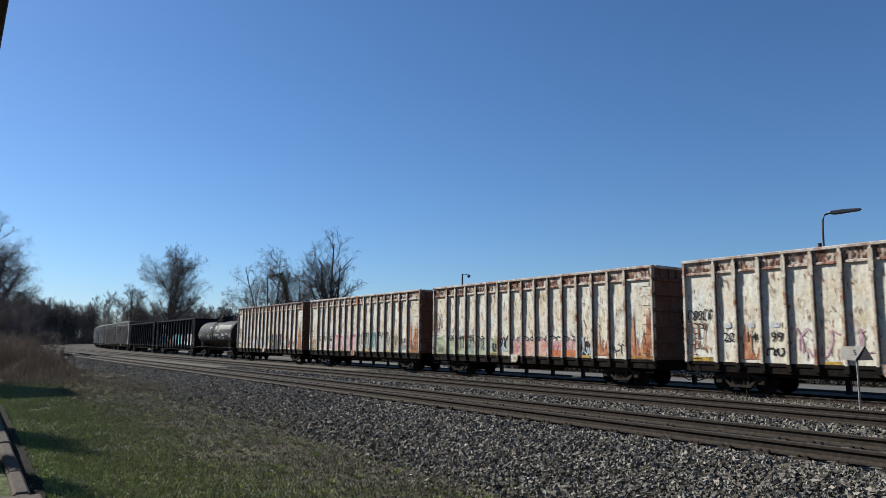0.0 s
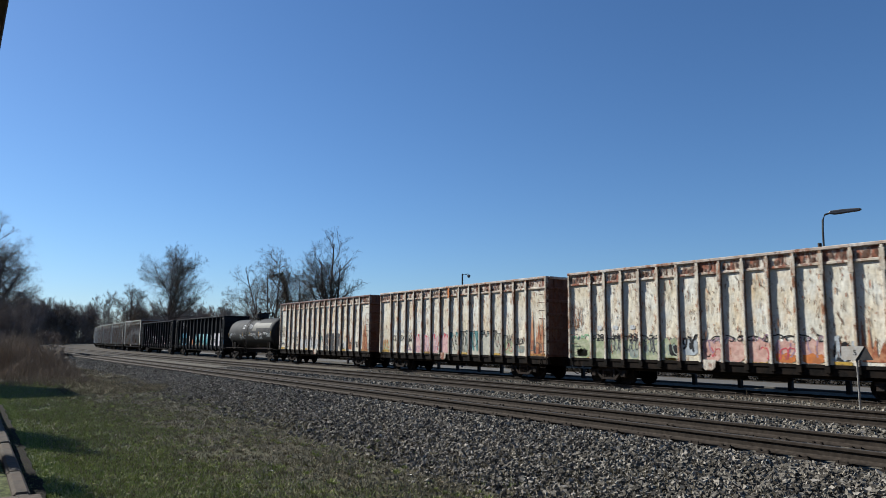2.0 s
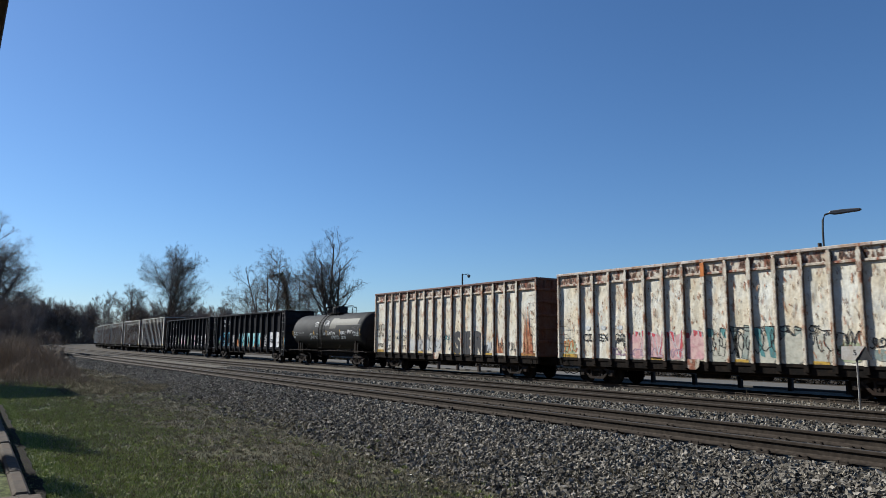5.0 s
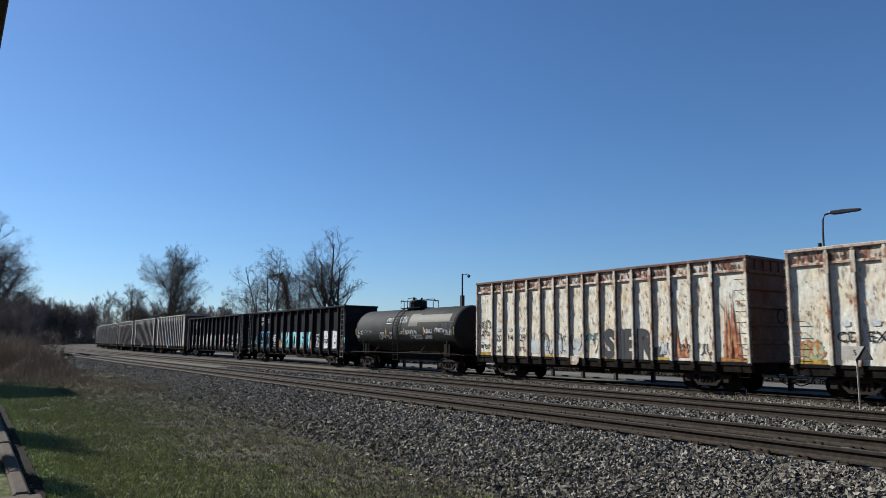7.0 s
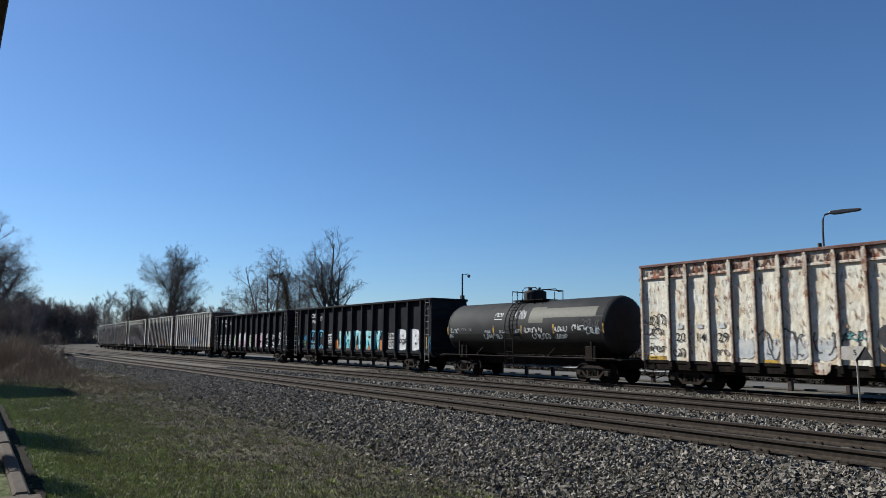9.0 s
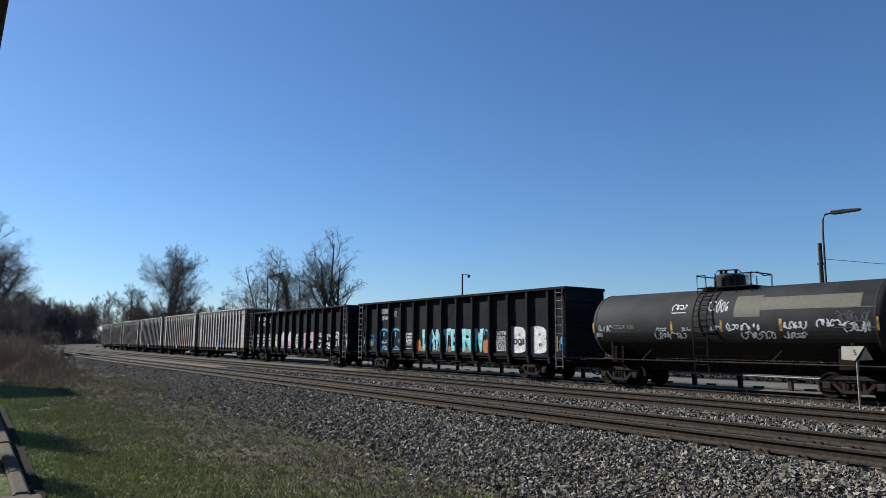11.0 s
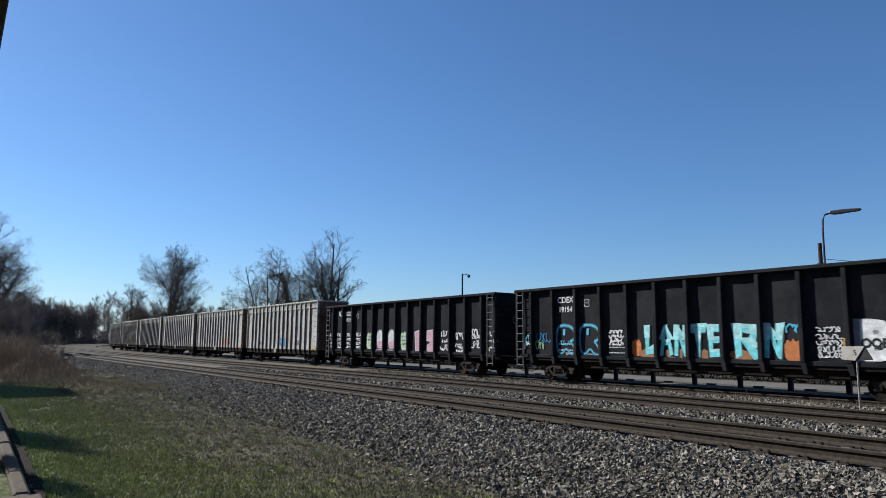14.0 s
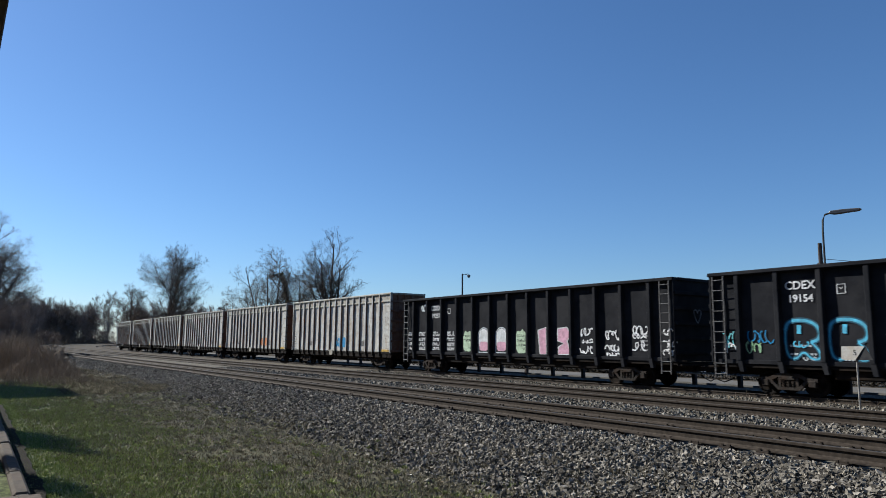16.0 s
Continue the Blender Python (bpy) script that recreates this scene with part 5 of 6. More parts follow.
# ---- loose stone and turf ----
def scatter_stones(name, count, s_rng, q_rng, size, seed, density=None, label="loose crushed grey track ballast"):
    r = np.random.RandomState(seed)
    base = np.array([(x, y, z) for x in (-1, 1) for y in (-1, 1) for z in (-1, 1)], float) * 0.72
    tri = np.array([(0, 1, 3, 2), (4, 6, 7, 5), (0, 4, 5, 1), (2, 3, 7, 6), (0, 2, 6, 4), (1, 5, 7, 3)])
    u = r.rand(count)
    s = s_rng[1] - (s_rng[1] - s_rng[0]) * u ** (density or 1.0)
    q = q_rng[0] + (q_rng[1] - q_rng[0]) * r.rand(count)
    if q_rng[0] < 6.3 and size > 0.02:           # few stones stray past the toe of the ballast
        keep = np.array([r.rand() < (1.0 if b > ballast_edge(a) + 0.25 else 0.5 if b > ballast_edge(a) - 0.2 else 0.22 if b > ballast_edge(a) - 0.7 else 0.06) for a, b in zip(s, q)])
        s, q = s[keep], q[keep]
        count = len(s)
    vs = np.zeros((count, 8, 3))
    for k in range(count):
        sz = size * r.uniform(0.55, 1.35)
        rot = np.array(Euler(r.uniform(0, 6.3, 3)).to_matrix())
        shape = base * r.uniform(0.55, 1.2, (8, 1)) * np.array([1.15, 0.8, 0.6]) + r.uniform(-0.22, 0.22, (8, 3))
        vs[k] = shape @ rot.T * sz + (s[k], q[k] + bend(s[k]), ground_z(q[k]) + sz * 0.2)
    faces = (tri[None] + 8 * np.arange(count)[:, None, None]).reshape(-1, 4)
    me = mesh_of(name, vs.reshape(-1, 3).tolist(), faces.tolist(), STONE)
    return tagged(new(name, me), label, "ballast", kind="stuff")


scatter_stones("ballast_stones", 56000, (-36, -1.5), (5.75, 9.45), 0.037, 3, 1.7)
scatter_stones("ballast_stones", 16000, (-95, -30), (6.2, 9.2), 0.04, 4, 1.4)
scatter_stones("ballast_stones", 9000, (-40, -2), (11.7, 13.85), 0.04, 5, 1.5)
scatter_stones("ballast_stones", 7000, (-45, -4), (21.5, 25.6), 0.045, 6, 1.3)
scatter_stones("ballast_stones", 5000, (-40, -2.5), (4.9, 6.1), 0.028, 9, 1.5, "thin fringe of ballast in the turf")
scatter_stones("ballast_stones", 4500, (-26, -4), (1.2, 6.2), 0.016, 7, 1.4, "scattered pebbles in the turf")


def grass(count, seed, material, q_rng, bias, label):
    r = np.random.RandomState(seed)
    vs, fs = [], []
    k = 0
    while k < count:
        s = -3.0 - 34 * r.rand() ** 1.35
        q = r.uniform(*q_rng)
        thin = min(0.9, max(0.0, (q - 1.7 + 0.9 * noise.noise((s * 0.25, q * 0.3, 12))) / 2.7) * bias)
        if r.rand() < thin + 0.6 * max(0, -noise.noise((s * 1.6, q * 1.9, 3))) + 0.7 * max(0, -noise.noise((s * 0.55, q * 0.8, 6))):
            k += 1
            continue
        z = ground_z(q) - 0.005
        for _ in range(3):
            a, h, lean = r.uniform(0, 6.3), r.uniform(0.018, 0.055), r.uniform(-0.03, 0.03, 2)
            x, y = s + r.uniform(-0.03, 0.03), q + r.uniform(-0.03, 0.03)
            w = r.uniform(0.004, 0.008)
            b = len(vs)
            vs += [(x - w * math.cos(a), y - w * math.sin(a), z), (x + w * math.cos(a), y + w * math.sin(a), z), (x + lean[0], y + lean[1], z + h)]
            fs.append((b, b + 1, b + 2))
        k += 1
    return tagged(new("grass", mesh_of("grass", vs, fs, material)), label, "grass", kind="stuff")


grass(170000, 8, BLADE, (0.95, 6.4), 0.74, "short patchy green spring grass")
grass(90000, 18, BLADE_DRY, (1.6, 7.6), 0.0, "short dry brown grass among the green")


def tufts(name, count, q_rng, seed, material, label, s_rng=(-31.2, -3.2), tall=0.13):
    """Coarse clumps that stand above the mown turf."""
    r = np.random.RandomState(seed)
    vs, fs = [], []
    for _ in range(count):
        s, q = s_rng[1] - (s_rng[1] - s_rng[0]) * r.rand() ** 1.3, r.uniform(*q_rng)
        size = r.uniform(0.4, 1.0) * tall
        for _ in range(34):
            a, rad = r.uniform(0, 6.3), abs(r.normal(0, 0.6)) * size
            x, y = s + rad * math.cos(a), q + rad * math.sin(a)
            lx, ly, h = r.normal(0.4, 0.5) * math.cos(a) * size, r.normal(0.4, 0.5) * math.sin(a) * size, size * r.uniform(0.4, 1.0)
            w, b = r.uniform(0.004, 0.008), len(vs)
            vs += [(x - w, y, ground_z(q) - 0.004), (x + w, y + w, ground_z(q) - 0.004), (x + lx, y + ly, ground_z(q) + h)]
            fs.append((b, b + 1, b + 2))
    return tagged(new(name, mesh_of(name, vs, fs, material)), label, "grass", kind="stuff")


tufts("grass_tufts", 330, (1.0, 6.6), 61, BLADE, "coarse green grass tufts", (-31.2, -3.2), 0.085)
tufts("grass_tufts", 420, (3.2, 7.8), 62, BLADE_DRY, "coarse dry grass tufts along the ballast", (-31.2, -3.2), 0.1)

tufts("grass_tufts", 1200, (3.5, 6.9), 64, BLADE_DRY, "coarse dry grass tufts along the ballast", (-85, -27), 0.26)


def leaf_litter():
    """Pale flakes of dead leaf and paper lying on the turf."""
    r = np.random.RandomState(63)
    vs, fs = [], []
    for _ in range(520):
        s, q, l = -3.2 - 26 * r.rand() ** 1.4, r.uniform(1.0, 6.8), r.uniform(0.012, 0.034)
        a, z, n = r.uniform(0, 6.3), ground_z(q) + r.uniform(0.012, 0.03), len(vs)
        for u, v, up in ((-1, 0, 0), (0, -0.55, 0.3), (1, 0, 0.1), (0.1, 0.6, 0.45)):
            vs.append((s + l * (u * math.cos(a) - v * math.sin(a)), q + l * (u * math.sin(a) + v * math.cos(a)), z + up * l))
        fs.append((n, n + 1, n + 2, n + 3))
    tagged(new("leaf_litter", mesh_of("leaf_litter", vs, fs, LITTER)), "pale dead leaves scattered on the turf", "leaves", kind="stuff")


leaf_litter()


def weeds(name, count, s_rng, q_rng, h_rng, seed, material, label):
    """Thin upright stalks with side twigs."""
    r = np.random.RandomState(seed)
    vs, fs = [], []
    for _ in range(count):
        s, q = r.uniform(*s_rng), r.uniform(*q_rng)
        h = r.uniform(*h_rng) * min(1.0, max(0.3, (-s - 29) / 16 if s_rng[1] == -33 else 1.0)) * (0.55 + 0.9 * abs(noise.noise((s * 0.25, q * 0.5, 9))))
        z = ground_z(q)
        x, y = s, q + bend(s)
        tip = np.array([x + r.normal(0, 0.12) * h, y + r.normal(0, 0.12) * h, z + h])
        foot = np.array([x, y, z])
        for a, b, w in [(foot, tip, 0.012)] + [(foot + (tip - foot) * k, foot + (tip - foot) * k + np.array([r.normal(0, 0.2), r.normal(0, 0.2), 0.28]) * h, 0.008) for k in r.uniform(0.35, 0.9, 3)]:
            ang = r.uniform(0, 6.3)
            d = np.array([math.cos(ang), math.sin(ang), 0]) * w
            i = len(vs)
            vs += [tuple(a - d), tuple(a + d), tuple(b)]
            fs.append((i, i + 1, i + 2))
    return tagged(new(name, mesh_of(name, vs, fs, material)), label, "weeds", kind="stuff")


weeds("dry_weeds", 12000, (-85, -33), (1.0, 5.6), (0.45, 1.2), 11, WEED, "tall dry brown weeds beside the track")
weeds("dry_weeds", 9000, (-82, -44), (1.2, 5.5), (1.3, 2.5), 14, WEED, "head-high dry brown weeds at the foot of the bank")
weeds("dry_weeds", 9000, (-260, -70), (0.0, 5.8), (0.5, 1.1), 13, WEED, "long dry grass along the curve")
weeds("dry_weeds", 60, (-16, -6), (22.2, 24.3), (0.25, 0.6), 12, WEED, "sparse dry weed stalks in the ballast")


# ---- trees ----
def branch_mesh(name, tubes, material, sides):
    vs, fs = [], []
    for pts, radii in tubes:
        n0 = len(vs)
        for k, p in enumerate(pts):
            d = (pts[min(k + 1, len(pts) - 1)] - pts[max(k - 1, 0)])
            d = d.normalized() if d.length > 1e-6 else Vector((0, 0, 1))
            a = d.orthogonal().normalized()
            c = d.cross(a)
            for i in range(sides):
                g = 2 * math.pi * i / sides
                vs.append(p + (a * math.cos(g) + c * math.sin(g)) * radii[k])
        for k in range(len(pts) - 1):
            for i in range(sides):
                a0, b0 = n0 + k * sides + i, n0 + k * sides + (i + 1) % sides
                fs.append((a0, b0, b0 + sides, a0 + sides))
    return mesh_of(name, vs, fs, material, True)


def bare_tree(seed, height, spread, stems=1, levels=4, twig=0.02, kids=(7, 6, 5, 4), material=None, up=0.35, trunk_r=None):
    """A leafless tree: trunk and limbs in one part, the finer crown of branches and twigs in another."""
    material = material or BARK
    rng = random.Random(seed)
    heavy, fine = [], []

    def grow(p, d, length, r, level):
        n = 5 if level < 2 else 3
        pts, radii = [p.copy()], [r]
        dirs = [d]
        for k in range(n):
            wob = 0.16 if level else 0.035
            d = (d + Vector((rng.gauss(0, wob), rng.gauss(0, wob), rng.gauss(0, wob) + up * 0.12))).normalized()
            p = p + d * (length / n)
            pts.append(p.copy())
            dirs.append(d)
            radii.append(max(twig * 0.5, r * (1 - 0.75 * (k + 1) / n)))
        (heavy if level < 2 else fine).append((pts, radii))
        if level >= levels:
            return
        cnt = max(1, round(kids[level] * min(1.0, length / (height * (0.9, 0.3, 0.14, 0.06)[level]))))
        for c in range(cnt):
            k = rng.uniform(0.28 if level == 0 else 0.18, 1.0)
            i = min(n - 1, int(k * n))
            q = pts[i].lerp(pts[i + 1], k * n - i)
            az, tilt = rng.uniform(0, 6.283), rng.uniform(0.45, 0.95)
            a = dirs[i].orthogonal().normalized()
            b = dirs[i].cross(a)
            az = az + c * 2.4
            nd_ = (dirs[i] * math.cos(tilt) + (a * math.cos(az) + b * math.sin(az)) * math.sin(tilt) * spread + Vector((0, 0, up * 0.5))).normalized()
            ln = length * (rng.uniform(0.3, 0.5) * (1.35 - 0.85 * k) if level == 0 else rng.uniform(0.36, 0.58) * (1.15 - 0.45 * k))
            grow(q, nd_, ln, max(twig, radii[i] * rng.uniform(0.4, 0.6)), level + 1)

    for s in range(stems):
        lean = Vector((rng.gauss(0, 0.09) * (s > 0), rng.gauss(0, 0.09) * (s > 0), 1)) if stems > 1 else Vector((rng.gauss(0, 0.03), rng.gauss(0, 0.03), 1))
        grow(Vector((rng.gauss(0, 0.3) * (stems > 1), rng.gauss(0, 0.3) * (stems > 1), -0.3)), lean.normalized(), height * (0.92 if s == 0 else rng.uniform(0.7, 0.9)), (trunk_r or height * 0.018), 0)
    return branch_mesh("trunk", heavy, material, 6), branch_mesh("crown", fine, material, 3)


def place_tree(meshes, at, label, rz=0, size=1.0):
    t = new("tree")
    tagged(t, label, "tree", "bare trees along the line")
    piece("trunk", meshes[0], t)
    piece("crown", meshes[1], t)
    t.matrix_basis = pose(*at, 0, 0, rz) @ Matrix.Scale(size, 4)
    return t


tall = bare_tree(21, 22.5, 1.3, 3, 4, 0.011, (13, 9, 8, 7), None, 0.45, 0.4)
place_tree(tall, (-117, 56.7, -0.9), "tall bare tree with forked trunk and open crown")
mid = bare_tree(24, 17.5, 1.35, 3, 4, 0.012, (16, 10, 8, 7), None, 0.18, 0.26)
place_tree(mid, (-122, 47.0, -0.9), "bare spreading tree beside the tracks", 40, 1.05)
place_tree(mid, (-123, 54.6, -0.9), "smaller bare tree beside the tall one", 160, 0.85)
round_ = bare_tree(35, 23.5, 1.25, 2, 4, 0.011, (24, 10, 8, 7), None, 0.25, 0.42)
place_tree(round_, (-164, 40.4, -0.9), "full round bare tree behind the train")
place_tree(bare_tree(36, 15, 1.2, 2, 4, 0.012, (16, 9, 8, 6), None, 0.25, 0.3), (-172, 34.0, -0.9), "low bare tree beside the round one")
place_tree(bare_tree(43, 19.0, 1.4, 2, 4, 0.008, (30, 12, 9, 8), BARK_FAR, 0.12, 0.3), (-92, 3.4, -0.6), "large bare tree over dry brush", 190, 0.76)
place_tree(bare_tree(47, 11, 1.1, 3, 4, 0.012, (9, 8, 7, 5)), (-52, 84, -0.9), "small bare tree far behind the train", 0, 1.0)


def ivy_snag():
    t = new("tree")
    tagged(t, "dead trunk wrapped in dark ivy", "tree", "bare trees along the line")
    rng = random.Random(5)
    pts = [Vector((0, 0, -0.4)), Vector((0.2, 0.1, 5)), Vector((0.1, 0, 9)), Vector((-0.3, -0.5, 12.6)), Vector((-0.7, -1.2, 14.6))]
    piece("trunk", branch_mesh("trunk", [(pts, [0.5, 0.42, 0.38, 0.3, 0.2]), ([pts[3], Vector((-1.2, -1.9, 14.6)), Vector((-1.9, -3.2, 14.4))], [0.25, 0.2, 0.1])], BARK, 7), t)
    vs, fs = [], []
    for _ in range(2000):
        k = rng.uniform(0.3, 4)
        i = min(3, int(k))
        p = pts[i].lerp(pts[i + 1], k - i)
        if rng.random() < 0.14:
            p = pts[4].lerp(Vector((-1.9, -3.4, 14.4)), rng.random())
        sp = 0.7 if p.z < 11 else 0.4
        p = p + Vector((rng.gauss(0, sp * 0.55), rng.gauss(0, sp * 0.55), rng.gauss(0, 0.4)))
        a, b = Vector((rng.gauss(0, 1), rng.gauss(0, 1), rng.gauss(0, 1))).normalized() * 0.13, Vector((rng.gauss(0, 1), rng.gauss(0, 1), rng.gauss(0, 1))).normalized() * 0.13
        n = len(vs)
        vs += [p - a, p + b, p + a, p - b]
        fs.append((n, n + 1, n + 2, n + 3))
    piece("ivy", mesh_of("ivy", vs, fs, IVY), t)
    t.matrix_basis = pose(-123.5, 51.2, -0.9)


ivy_snag()


def far_woods():
    """Bare woodland round the bend and behind the road, as one mass of trunks and twigs."""
    kinds = [bare_tree(60 + k, 13.0, 0.9, 2, 3, 0.03, (13, 8, 7), BARK_FAR, 0.4) for k in range(3)]
    raw = []
    for a, b in kinds:
        vs, fs = [], []
        for me in (a, b):
            n = len(vs)
            vs += [tuple(v.co) for v in me.vertices]
            fs += [tuple(i + n for i in p.vertices) for p in me.polygons]
        raw.append((np.array(vs), np.array(fs)))
        bpy.data.meshes.remove(a)
        bpy.data.meshes.remove(b)
    r = np.random.RandomState(17)
    vs, fs, n = [], [], 0

    def put(x, y, size):
        nonlocal n
        v, f = raw[r.randint(3)]
        a = r.uniform(0, 6.3)
        c, s = math.cos(a), math.sin(a)
        q = v @ np.array([[c, s, 0], [-s, c, 0], [0, 0, 1]]) * np.array([size, size, size * r.uniform(0.9, 1.15)]) + (x, y, -0.9)
        vs.append(q)
        fs.append(f + n)
        n += len(q)

    for k in range(120):                       # left of the line, round to the bend
        ratio = r.uniform(-0.12, 0.085)
        d = r.uniform(250, 330)
        put(-d, ratio * d, r.uniform(0.75, 1.35) * d / 280)
    for k in range(50):                       # closing the view where the line swings out of sight
        ratio = r.uniform(0.07, 0.17)
        d = r.uniform(385, 430)
        put(-d, ratio * d, r.uniform(1.15, 1.7))
    for k in range(90):                       # behind the siding
        ratio = r.uniform(0.185, 0.36)
        d = r.uniform(225, 300)
        put(-d, ratio * d, r.uniform(0.75, 1.1))
    me = mesh_of("woodland", np.concatenate(vs).tolist(), np.concatenate(fs).tolist(), BARK_FAR)
    tagged(new("woodland", me), "bare brown-grey winter woodland far along the line", "woodland", kind="stuff")


far_woods()


def brush_bank(name, places, seed, count, size, material, label):
    """Tangled dry undergrowth: short crossing twigs heaped over a bank."""
    r = np.random.RandomState(seed)
    vs, fs = [], []
    for (x0, y0, x1, y1, h, dep) in places:
        for _ in range(count):
            k = r.rand()
            hh = h * (0.55 + 0.45 * noise.noise((k * 9 + seed, 2.0, 1.0)) + 0.2 * r.rand())
            p = np.array([x0 + (x1 - x0) * k + r.normal(0, dep), y0 + (y1 - y0) * k + r.normal(0, dep * 0.4), -0.7 + hh * r.rand() ** 1.4])
            d = r.normal(0, 1, 3) * np.array([1, 1, 0.9]) * size + np.array([0, 0, size * 0.6])
            w = r.normal(0, 1, 3)
            w = w / np.linalg.norm(w) * size * 0.09
            i = len(vs)
            vs += [tuple(p - w), tuple(p + w), tuple(p + d)]
            fs.append((i, i + 1, i + 2))
    return tagged(new(name, mesh_of(name, vs, fs, material)), label, "undergrowth", kind="stuff")


brush_bank("undergrowth", [(-215, -28, -245, 14, 6.0, 6), (-300, 16, -345, 36, 7.0, 5), (-390, 16, -385, 66, 11.0, 6), (-225, 44, -245, 90, 7, 5)], 31, 20000, 1.0, BRUSH, "tangled brown winter undergrowth at the wood's edge")
brush_bank("undergrowth", [(-150, 48, -105, 62, 3.0, 2), (-100, 72, -5, 92, 3.2, 3), (-200, 52, -150, 52, 5.0, 3)], 32, 7000, 0.6, BRUSH, "low brown brush behind the road")
brush_bank("dark_hedge", [(-85, 37.0, 10, 37.0, 1.9, 0.5)], 35, 16000, 0.35, EVERGREEN, "dark scrubby hedge behind the road")
brush_bank("thicket", [(-392, 43.5, -384, 47.5, 21.0, 4.5)], 33, 12000, 1.3, THICKET, "dark brown thicket among the bare woods")


def sky_block_bank():
    """Unseen bank added behind the platform; it closes that side and cuts skylight."""
    vs, fs, nx = [], [], 84
    prof = [(-30, 0.0), (-31, 0.55), (-33, 0.82), (-37, 0.97), (-43, 1.0), (-60, 0.8), (-110, 0.0)]
    for i in range(nx + 1):
        x = -190 + i * 5.0
        for y, h in prof:
            top = 19 + 4 * noise.noise((x * 0.06, y * 0.03, 2)) + 3 * noise.noise((x * 0.3, y * 0.1, 8))
            vs.append((x, y + 2.5 * noise.noise((x * 0.2, h * 3, 5)), -1.0 + h * top))
    n = len(prof)
    for i in range(nx):
        for j in range(n - 1):
            a = i * n + j
            fs.append((a, a + n, a + n + 1, a + 1))
    fs += [tuple(range(n)), tuple(range(nx * n + n - 1, nx * n - 1, -1))]
    tagged(new("backdrop", mesh_of("backdrop", vs, fs, BRUSH)), "unseen bank added behind the platform to cut skylight", "woodland", kind="structure")


sky_block_bank()

# ---- things behind and beside the train ----
def guard_rail():
    g = new("guard_rail")
    tagged(g, "galvanised guard rail on dark posts behind the siding", "guard rail")
    rng = random.Random(2)
    for k in range(30):
        x = -60.0 + k * 2.52 + rng.uniform(-0.08, 0.08)
        part("post", box(x - 0.1, x + 0.1, 30.95, 31.15, -0.9, 0.12, 0.02), TIMBER, g)
    prof = [(-0.155, 0.0), (-0.1, -0.07), (-0.05, -0.01), (0.0, 0.0), (0.05, -0.01), (0.1, -0.07), (0.155, 0.0), (0.155, 0.012), (-0.155, 0.012)]
    vs, fs, n = [], [], len(prof)
    for k, x in enumerate((-63, 15)):
        vs += [(x, 30.9 + y, -0.02 + z * 0.55) for z, y in prof]
    fs = [(j, (j + 1) % n, (j + 1) % n + n, j + n) for j in range(n)]
    piece("beam", mesh_of("beam", vs, fs, GALV), g)


guard_rail()


def sign_board():
    g = new("trackside_sign")
    tagged(g, "small white sign board with black numeral on steel post", "sign")
    part("post", tube([(0.0, 0, -0.1), (0.0, 0, 1.62)], 0.032, 8), DULL_POST, g, "thin dull steel post")
    bm = bmesh.new()
    add_prism(bm, [(-0.42, 1.53), (-0.03, 1.50), (0.26, 1.95), (-0.40, 1.94)], -0.012, 0.012)
    part("board", bm, SIGN_WHITE, g, "chalky white board", pose(0, -0.05, 0, 0, 0, 6))
    bm = bmesh.new()
    add_prism(bm, [(-0.03, 1.50), (0.48, 1.53), (0.27, 1.95)], -0.012, 0.012)
    part("back_board", bm, POLE_DARK, g, "dark folded return of the board", pose(0, -0.02, 0, 0, 0, 3))
    b = lettering("numeral", "5", 0.24, SPRAY["black"], g, 0, 0, 0)
    b.matrix_basis = pose(0, -0.05, 0, 0, 0, 6) @ pose(-0.02, -0.016, 1.74, 90)
    g.matrix_basis = pose(-10.75, 23.4, -0.62)


sign_board()


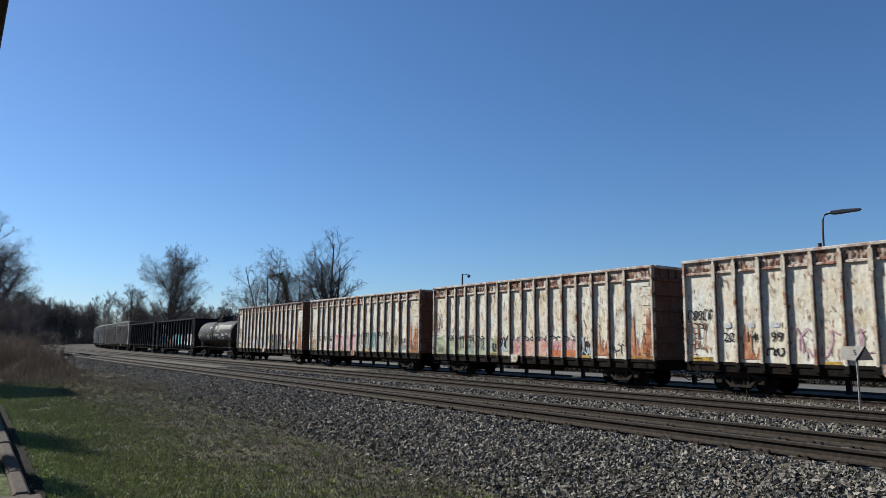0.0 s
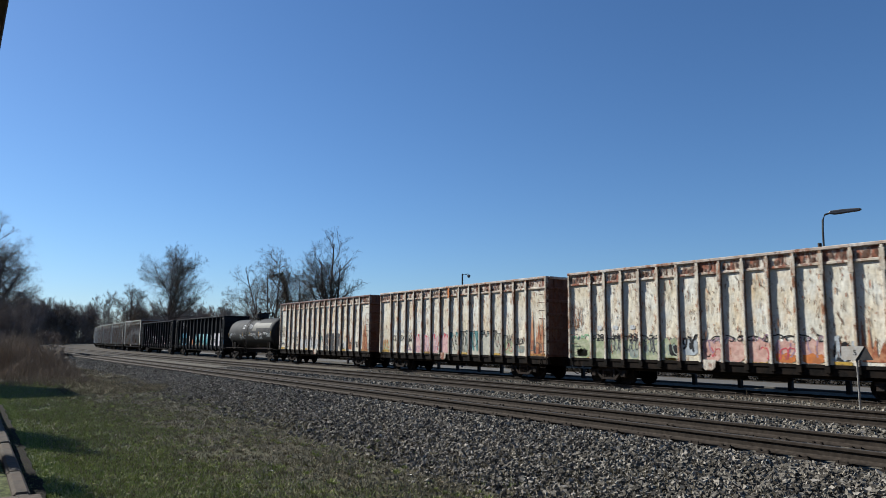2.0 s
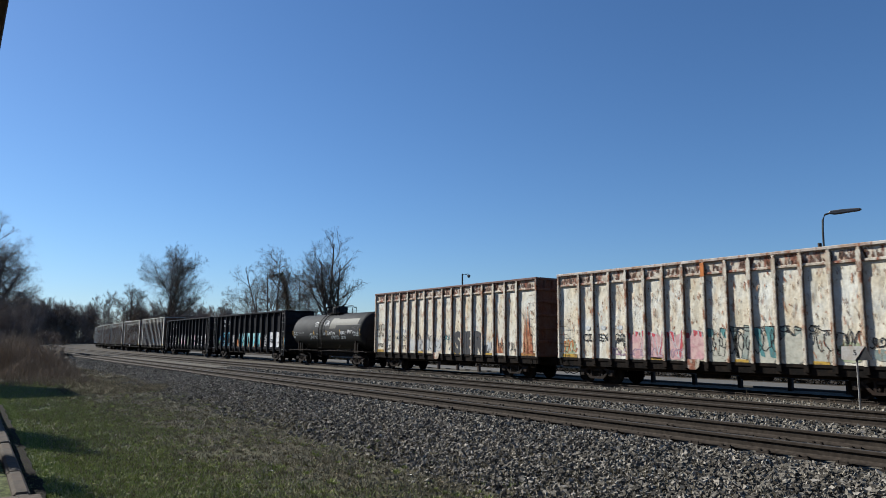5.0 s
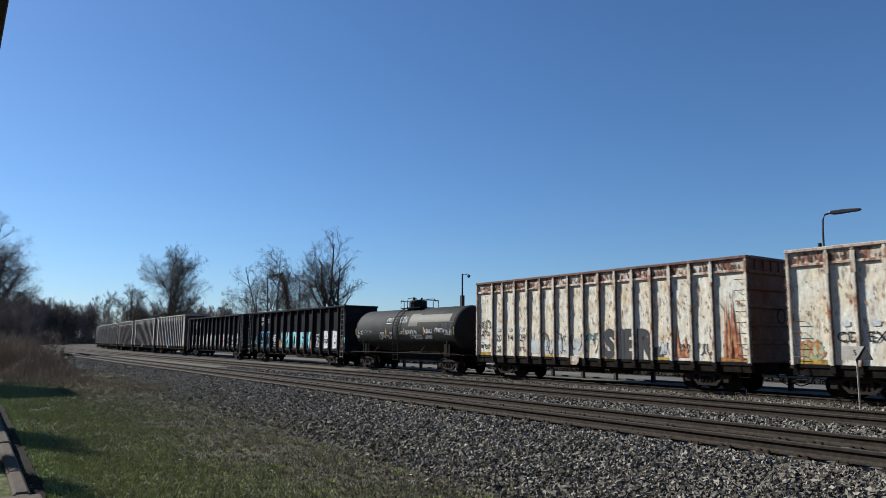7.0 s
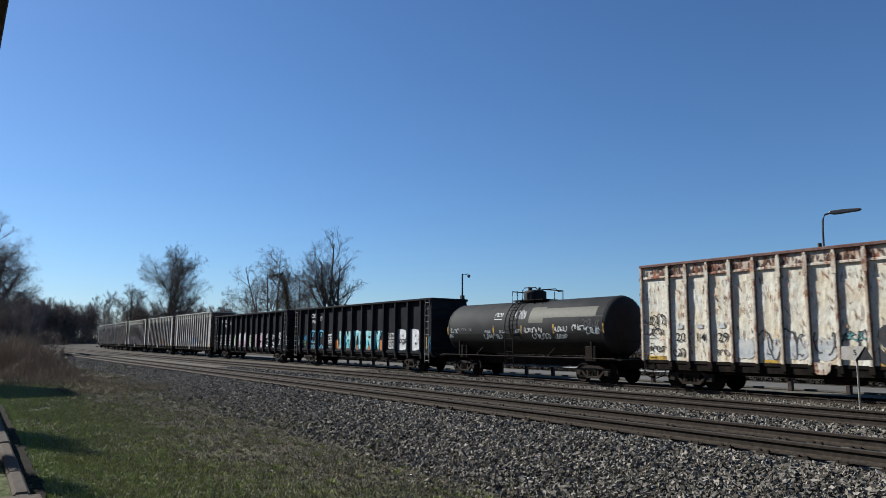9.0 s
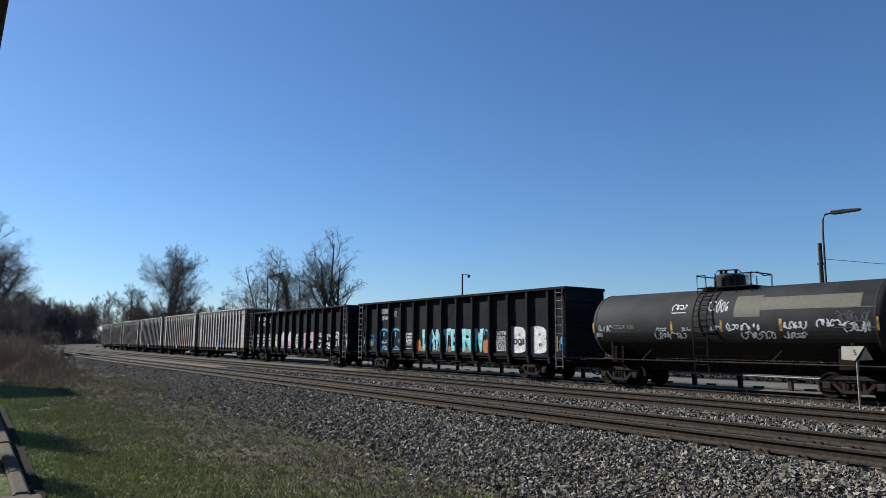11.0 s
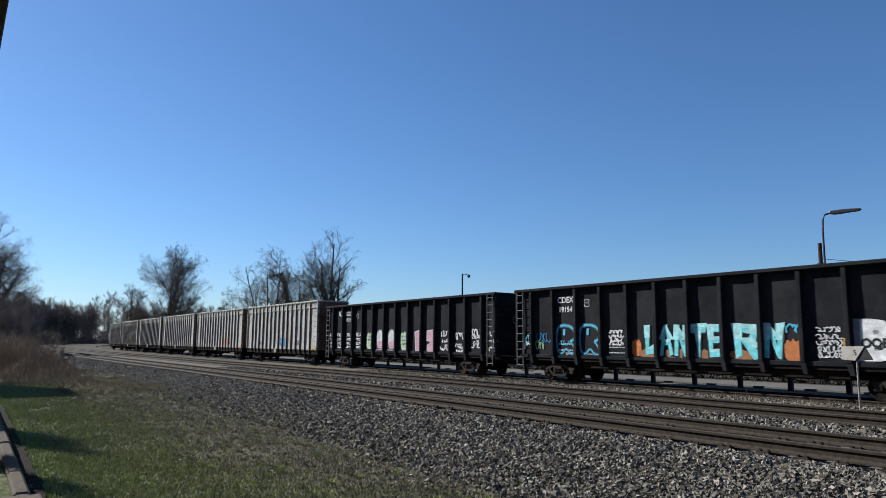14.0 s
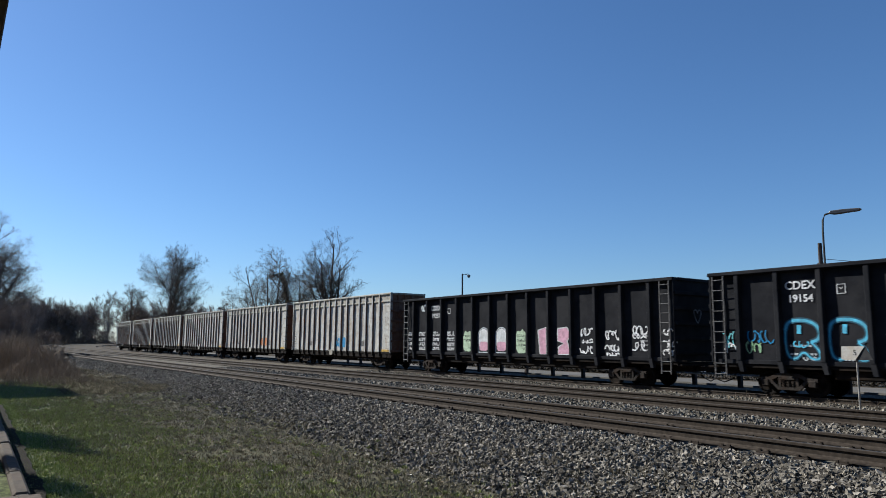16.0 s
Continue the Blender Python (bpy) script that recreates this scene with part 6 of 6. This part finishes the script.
def street_lamp():
    g = new("street_lamp")
    tagged(g, "tall street lamp with a long flat head on a curved arm", "street lamp")
    part("pole", tube([(0, 0, -0.3), (0, 0, 8.4), (0.03, 0.05, 9.1), (0.15, 0.1, 9.4), (0.5, 0.15, 9.5)], 0.055, 8), POLE_DARK, g)
    hd = bmesh.new()
    add_prism(hd, [(0.35, 9.42), (0.65, 9.35), (1.8, 9.44), (2.0, 9.51), (1.87, 9.59), (1.05, 9.6), (0.4, 9.56)], -0.17, 0.17)
    bmesh.ops.bevel(hd, geom=hd.edges[:], offset=0.03, segments=1, affect='EDGES')
    part("lamp_head", hd, LAMP_GREY, g, "flat grey lamp head", pose(0, 0, 0))
    g.matrix_basis = pose(-19.9, 40.35, -0.6, 0, 0, 22)
    u = new("utility_pole")
    tagged(u, "weathered timber pole with thin cables", "utility pole")
    part("pole", tube([(0, 0, -0.3), (0, 0, 8.15)], 0.17, 8, 0.12), TIMBER, u)
    part("cable_clamp", box(-0.2, 0.2, -0.05, 0.05, 6.8, 6.95, 0.02), POLE_DARK, u)
    pts = [Vector((0, 0, 7.2)).lerp(Vector((26, 16, 5.0)), k / 10) - Vector((0, 0, 2.2 * (k / 10) * (1 - k / 10))) for k in range(11)]
    part("cable", tube(pts, 0.015, 4), POLE_DARK, u)
    u.matrix_basis = pose(-21.42, 42.95, -0.6)
    c = new("camera_mast")
    tagged(c, "slim dark mast with a small dome camera", "mast")
    part("mast", tube([(0, 0, -0.3), (0, 0, 7.5)], 0.09, 8, 0.06), POLE_DARK, c)
    part("mast_base", box(-0.14, 0.14, -0.14, 0.14, 4.4, 5.75, 0.02), POLE_DARK, c)
    part("bracket", tube([(0, 0, 7.4), (0.25, 0.36, 7.5), (0.3, 0.42, 7.4)], 0.03, 6), POLE_DARK, c)
    part("dome_camera", lathe([(7.17, 0.03), (7.23, 0.11), (7.35, 0.14), (7.43, 0.1)], 12, 'z'), LAMP_GREY, c, m=pose(0.3, 0.42, 0), smooth=True)
    c.matrix_basis = pose(-45.3, 33.6, -0.6)


street_lamp()


# ---- the platform side ----
def platform():
    k = new("kerb")
    tagged(k, "weathered concrete edging beside the turf", "kerb", kind="structure")
    rng = random.Random(9)
    x = -24.0
    while x < -8.9:
        ln = 1.5
        yk = 0.69 - 0.02 * (x + ln / 2)
        part("edging_block", box(-ln / 2 + 0.01, ln / 2 - 0.01, -0.165, 0.0, -0.75, -0.33 + rng.uniform(-0.01, 0.01), 0.03), CONCRETE, k, m=pose(x + ln / 2, yk, 0, 0, 0, -1.15))
        x += ln
    p = new("pavement")
    tagged(p, "brick paving at the platform's edge", "pavement", kind="structure")
    part("bed", box(-8.9, 3, -6, 0.96, -0.8, -0.36), CONCRETE, p)
    brick = bpy.data.meshes.new("paver")
    b = box(-0.098, 0.098, -0.098, 0.098, -0.05, 0, 0.008)
    b.to_mesh(brick)
    b.free()
    brick.materials.append(PAVER)
    for i in range(12):
        for j in range(8):
            piece("paver", brick, p, pose(-8.79 + i * 0.206, 0.85 - j * 0.206, -0.335 + rng.uniform(-0.004, 0.004)))
    # dark strip beside the edging, coloured to stand in for its shadow
    vs, fs = [], []
    for i in range(61):
        xx = -24.0 + i * 0.255
        yy = 0.69 - 0.02 * xx
        vs += [(xx, yy - 0.02, -0.56), (xx, yy + 0.24 + 0.07 * noise.noise((xx * 1.7, 0, 0)), -0.54)]
        if i:
            fs.append((2 * i - 2, 2 * i, 2 * i + 1, 2 * i - 1))
    tagged(new("soil_edge", mesh_of("soil_edge", vs, fs, SHADE_SOIL)), "narrow soil strip along the edging, darkened as its shadow", "soil", kind="structure")
    lawn = box(-24.0, -8.95, -8, 0.74, -0.9, -0.40)
    tagged(part("planting_bed", lawn, GROUND, None), "narrow turf bed behind the edging", "lawn", kind="structure")


platform()


def station():
    g = new("station_building")
    tagged(g, "station building with brown eaves over the platform", "building")
    part("wall", box(-7.4, 8, -7, -1.2, -0.4, 3.55), STUCCO, g)
    r = bmesh.new()
    add_box(r, -8.0, 9, -7.6, 0.05, 3.72, 3.8)
    part("roof", r, ROOF_BROWN, g)
    part("fascia", box(-8.0, 9, 0.05, 0.148, 3.66, 3.95, 0.01), ROOF_BROWN, g, "brown painted fascia board")


station()


# wall added out of view, only for the shadow it throws on the turf
def shadow_walls():
    for x0, x1, y0, y1, z in ((-37, -32.8, -4, 0.74, 3.9),):
        w = new("wall_shelter")
        tagged(w, "unseen plain wall added to cast a shadow on the turf", "wall", kind="structure")
        part("wall", box(x0, x1, y0, y1, -0.9, z), STUCCO, w)


shadow_walls()
# foliage added out of view to throw soft shadow patches across the turf
brush_bank("shrub", [(-19.7, -0.1, -17.6, -0.1, 4.1, 0.12)], 42, 24000, 0.2, EVERGREEN, "unseen broad shrub added to cast a turf shadow")
brush_bank("shrub", [(-13.3, 0.0, -12.6, 0.0, 3.1, 0.09)], 43, 10000, 0.17, EVERGREEN, "unseen small shrub added to cast a turf shadow")


def motions():
    for g, centre, half in TRAIN:
        rows = []
        for k in range(33):
            t = k * 0.5
            rows.append((t, wagon_pose(centre + SPEED * t, half)))
        walk(g, rows)
        for w in g.children_recursive:
            if w.name.startswith("wheelset"):
                p = w.matrix_basis.translation.copy()
                walk(w, [(k * 0.1, Matrix.Translation(p) @ pose(0, 0, 0, 0, math.degrees(SPEED * k * 0.1 / 0.457) % 360)) for k in range(161)])


motions()
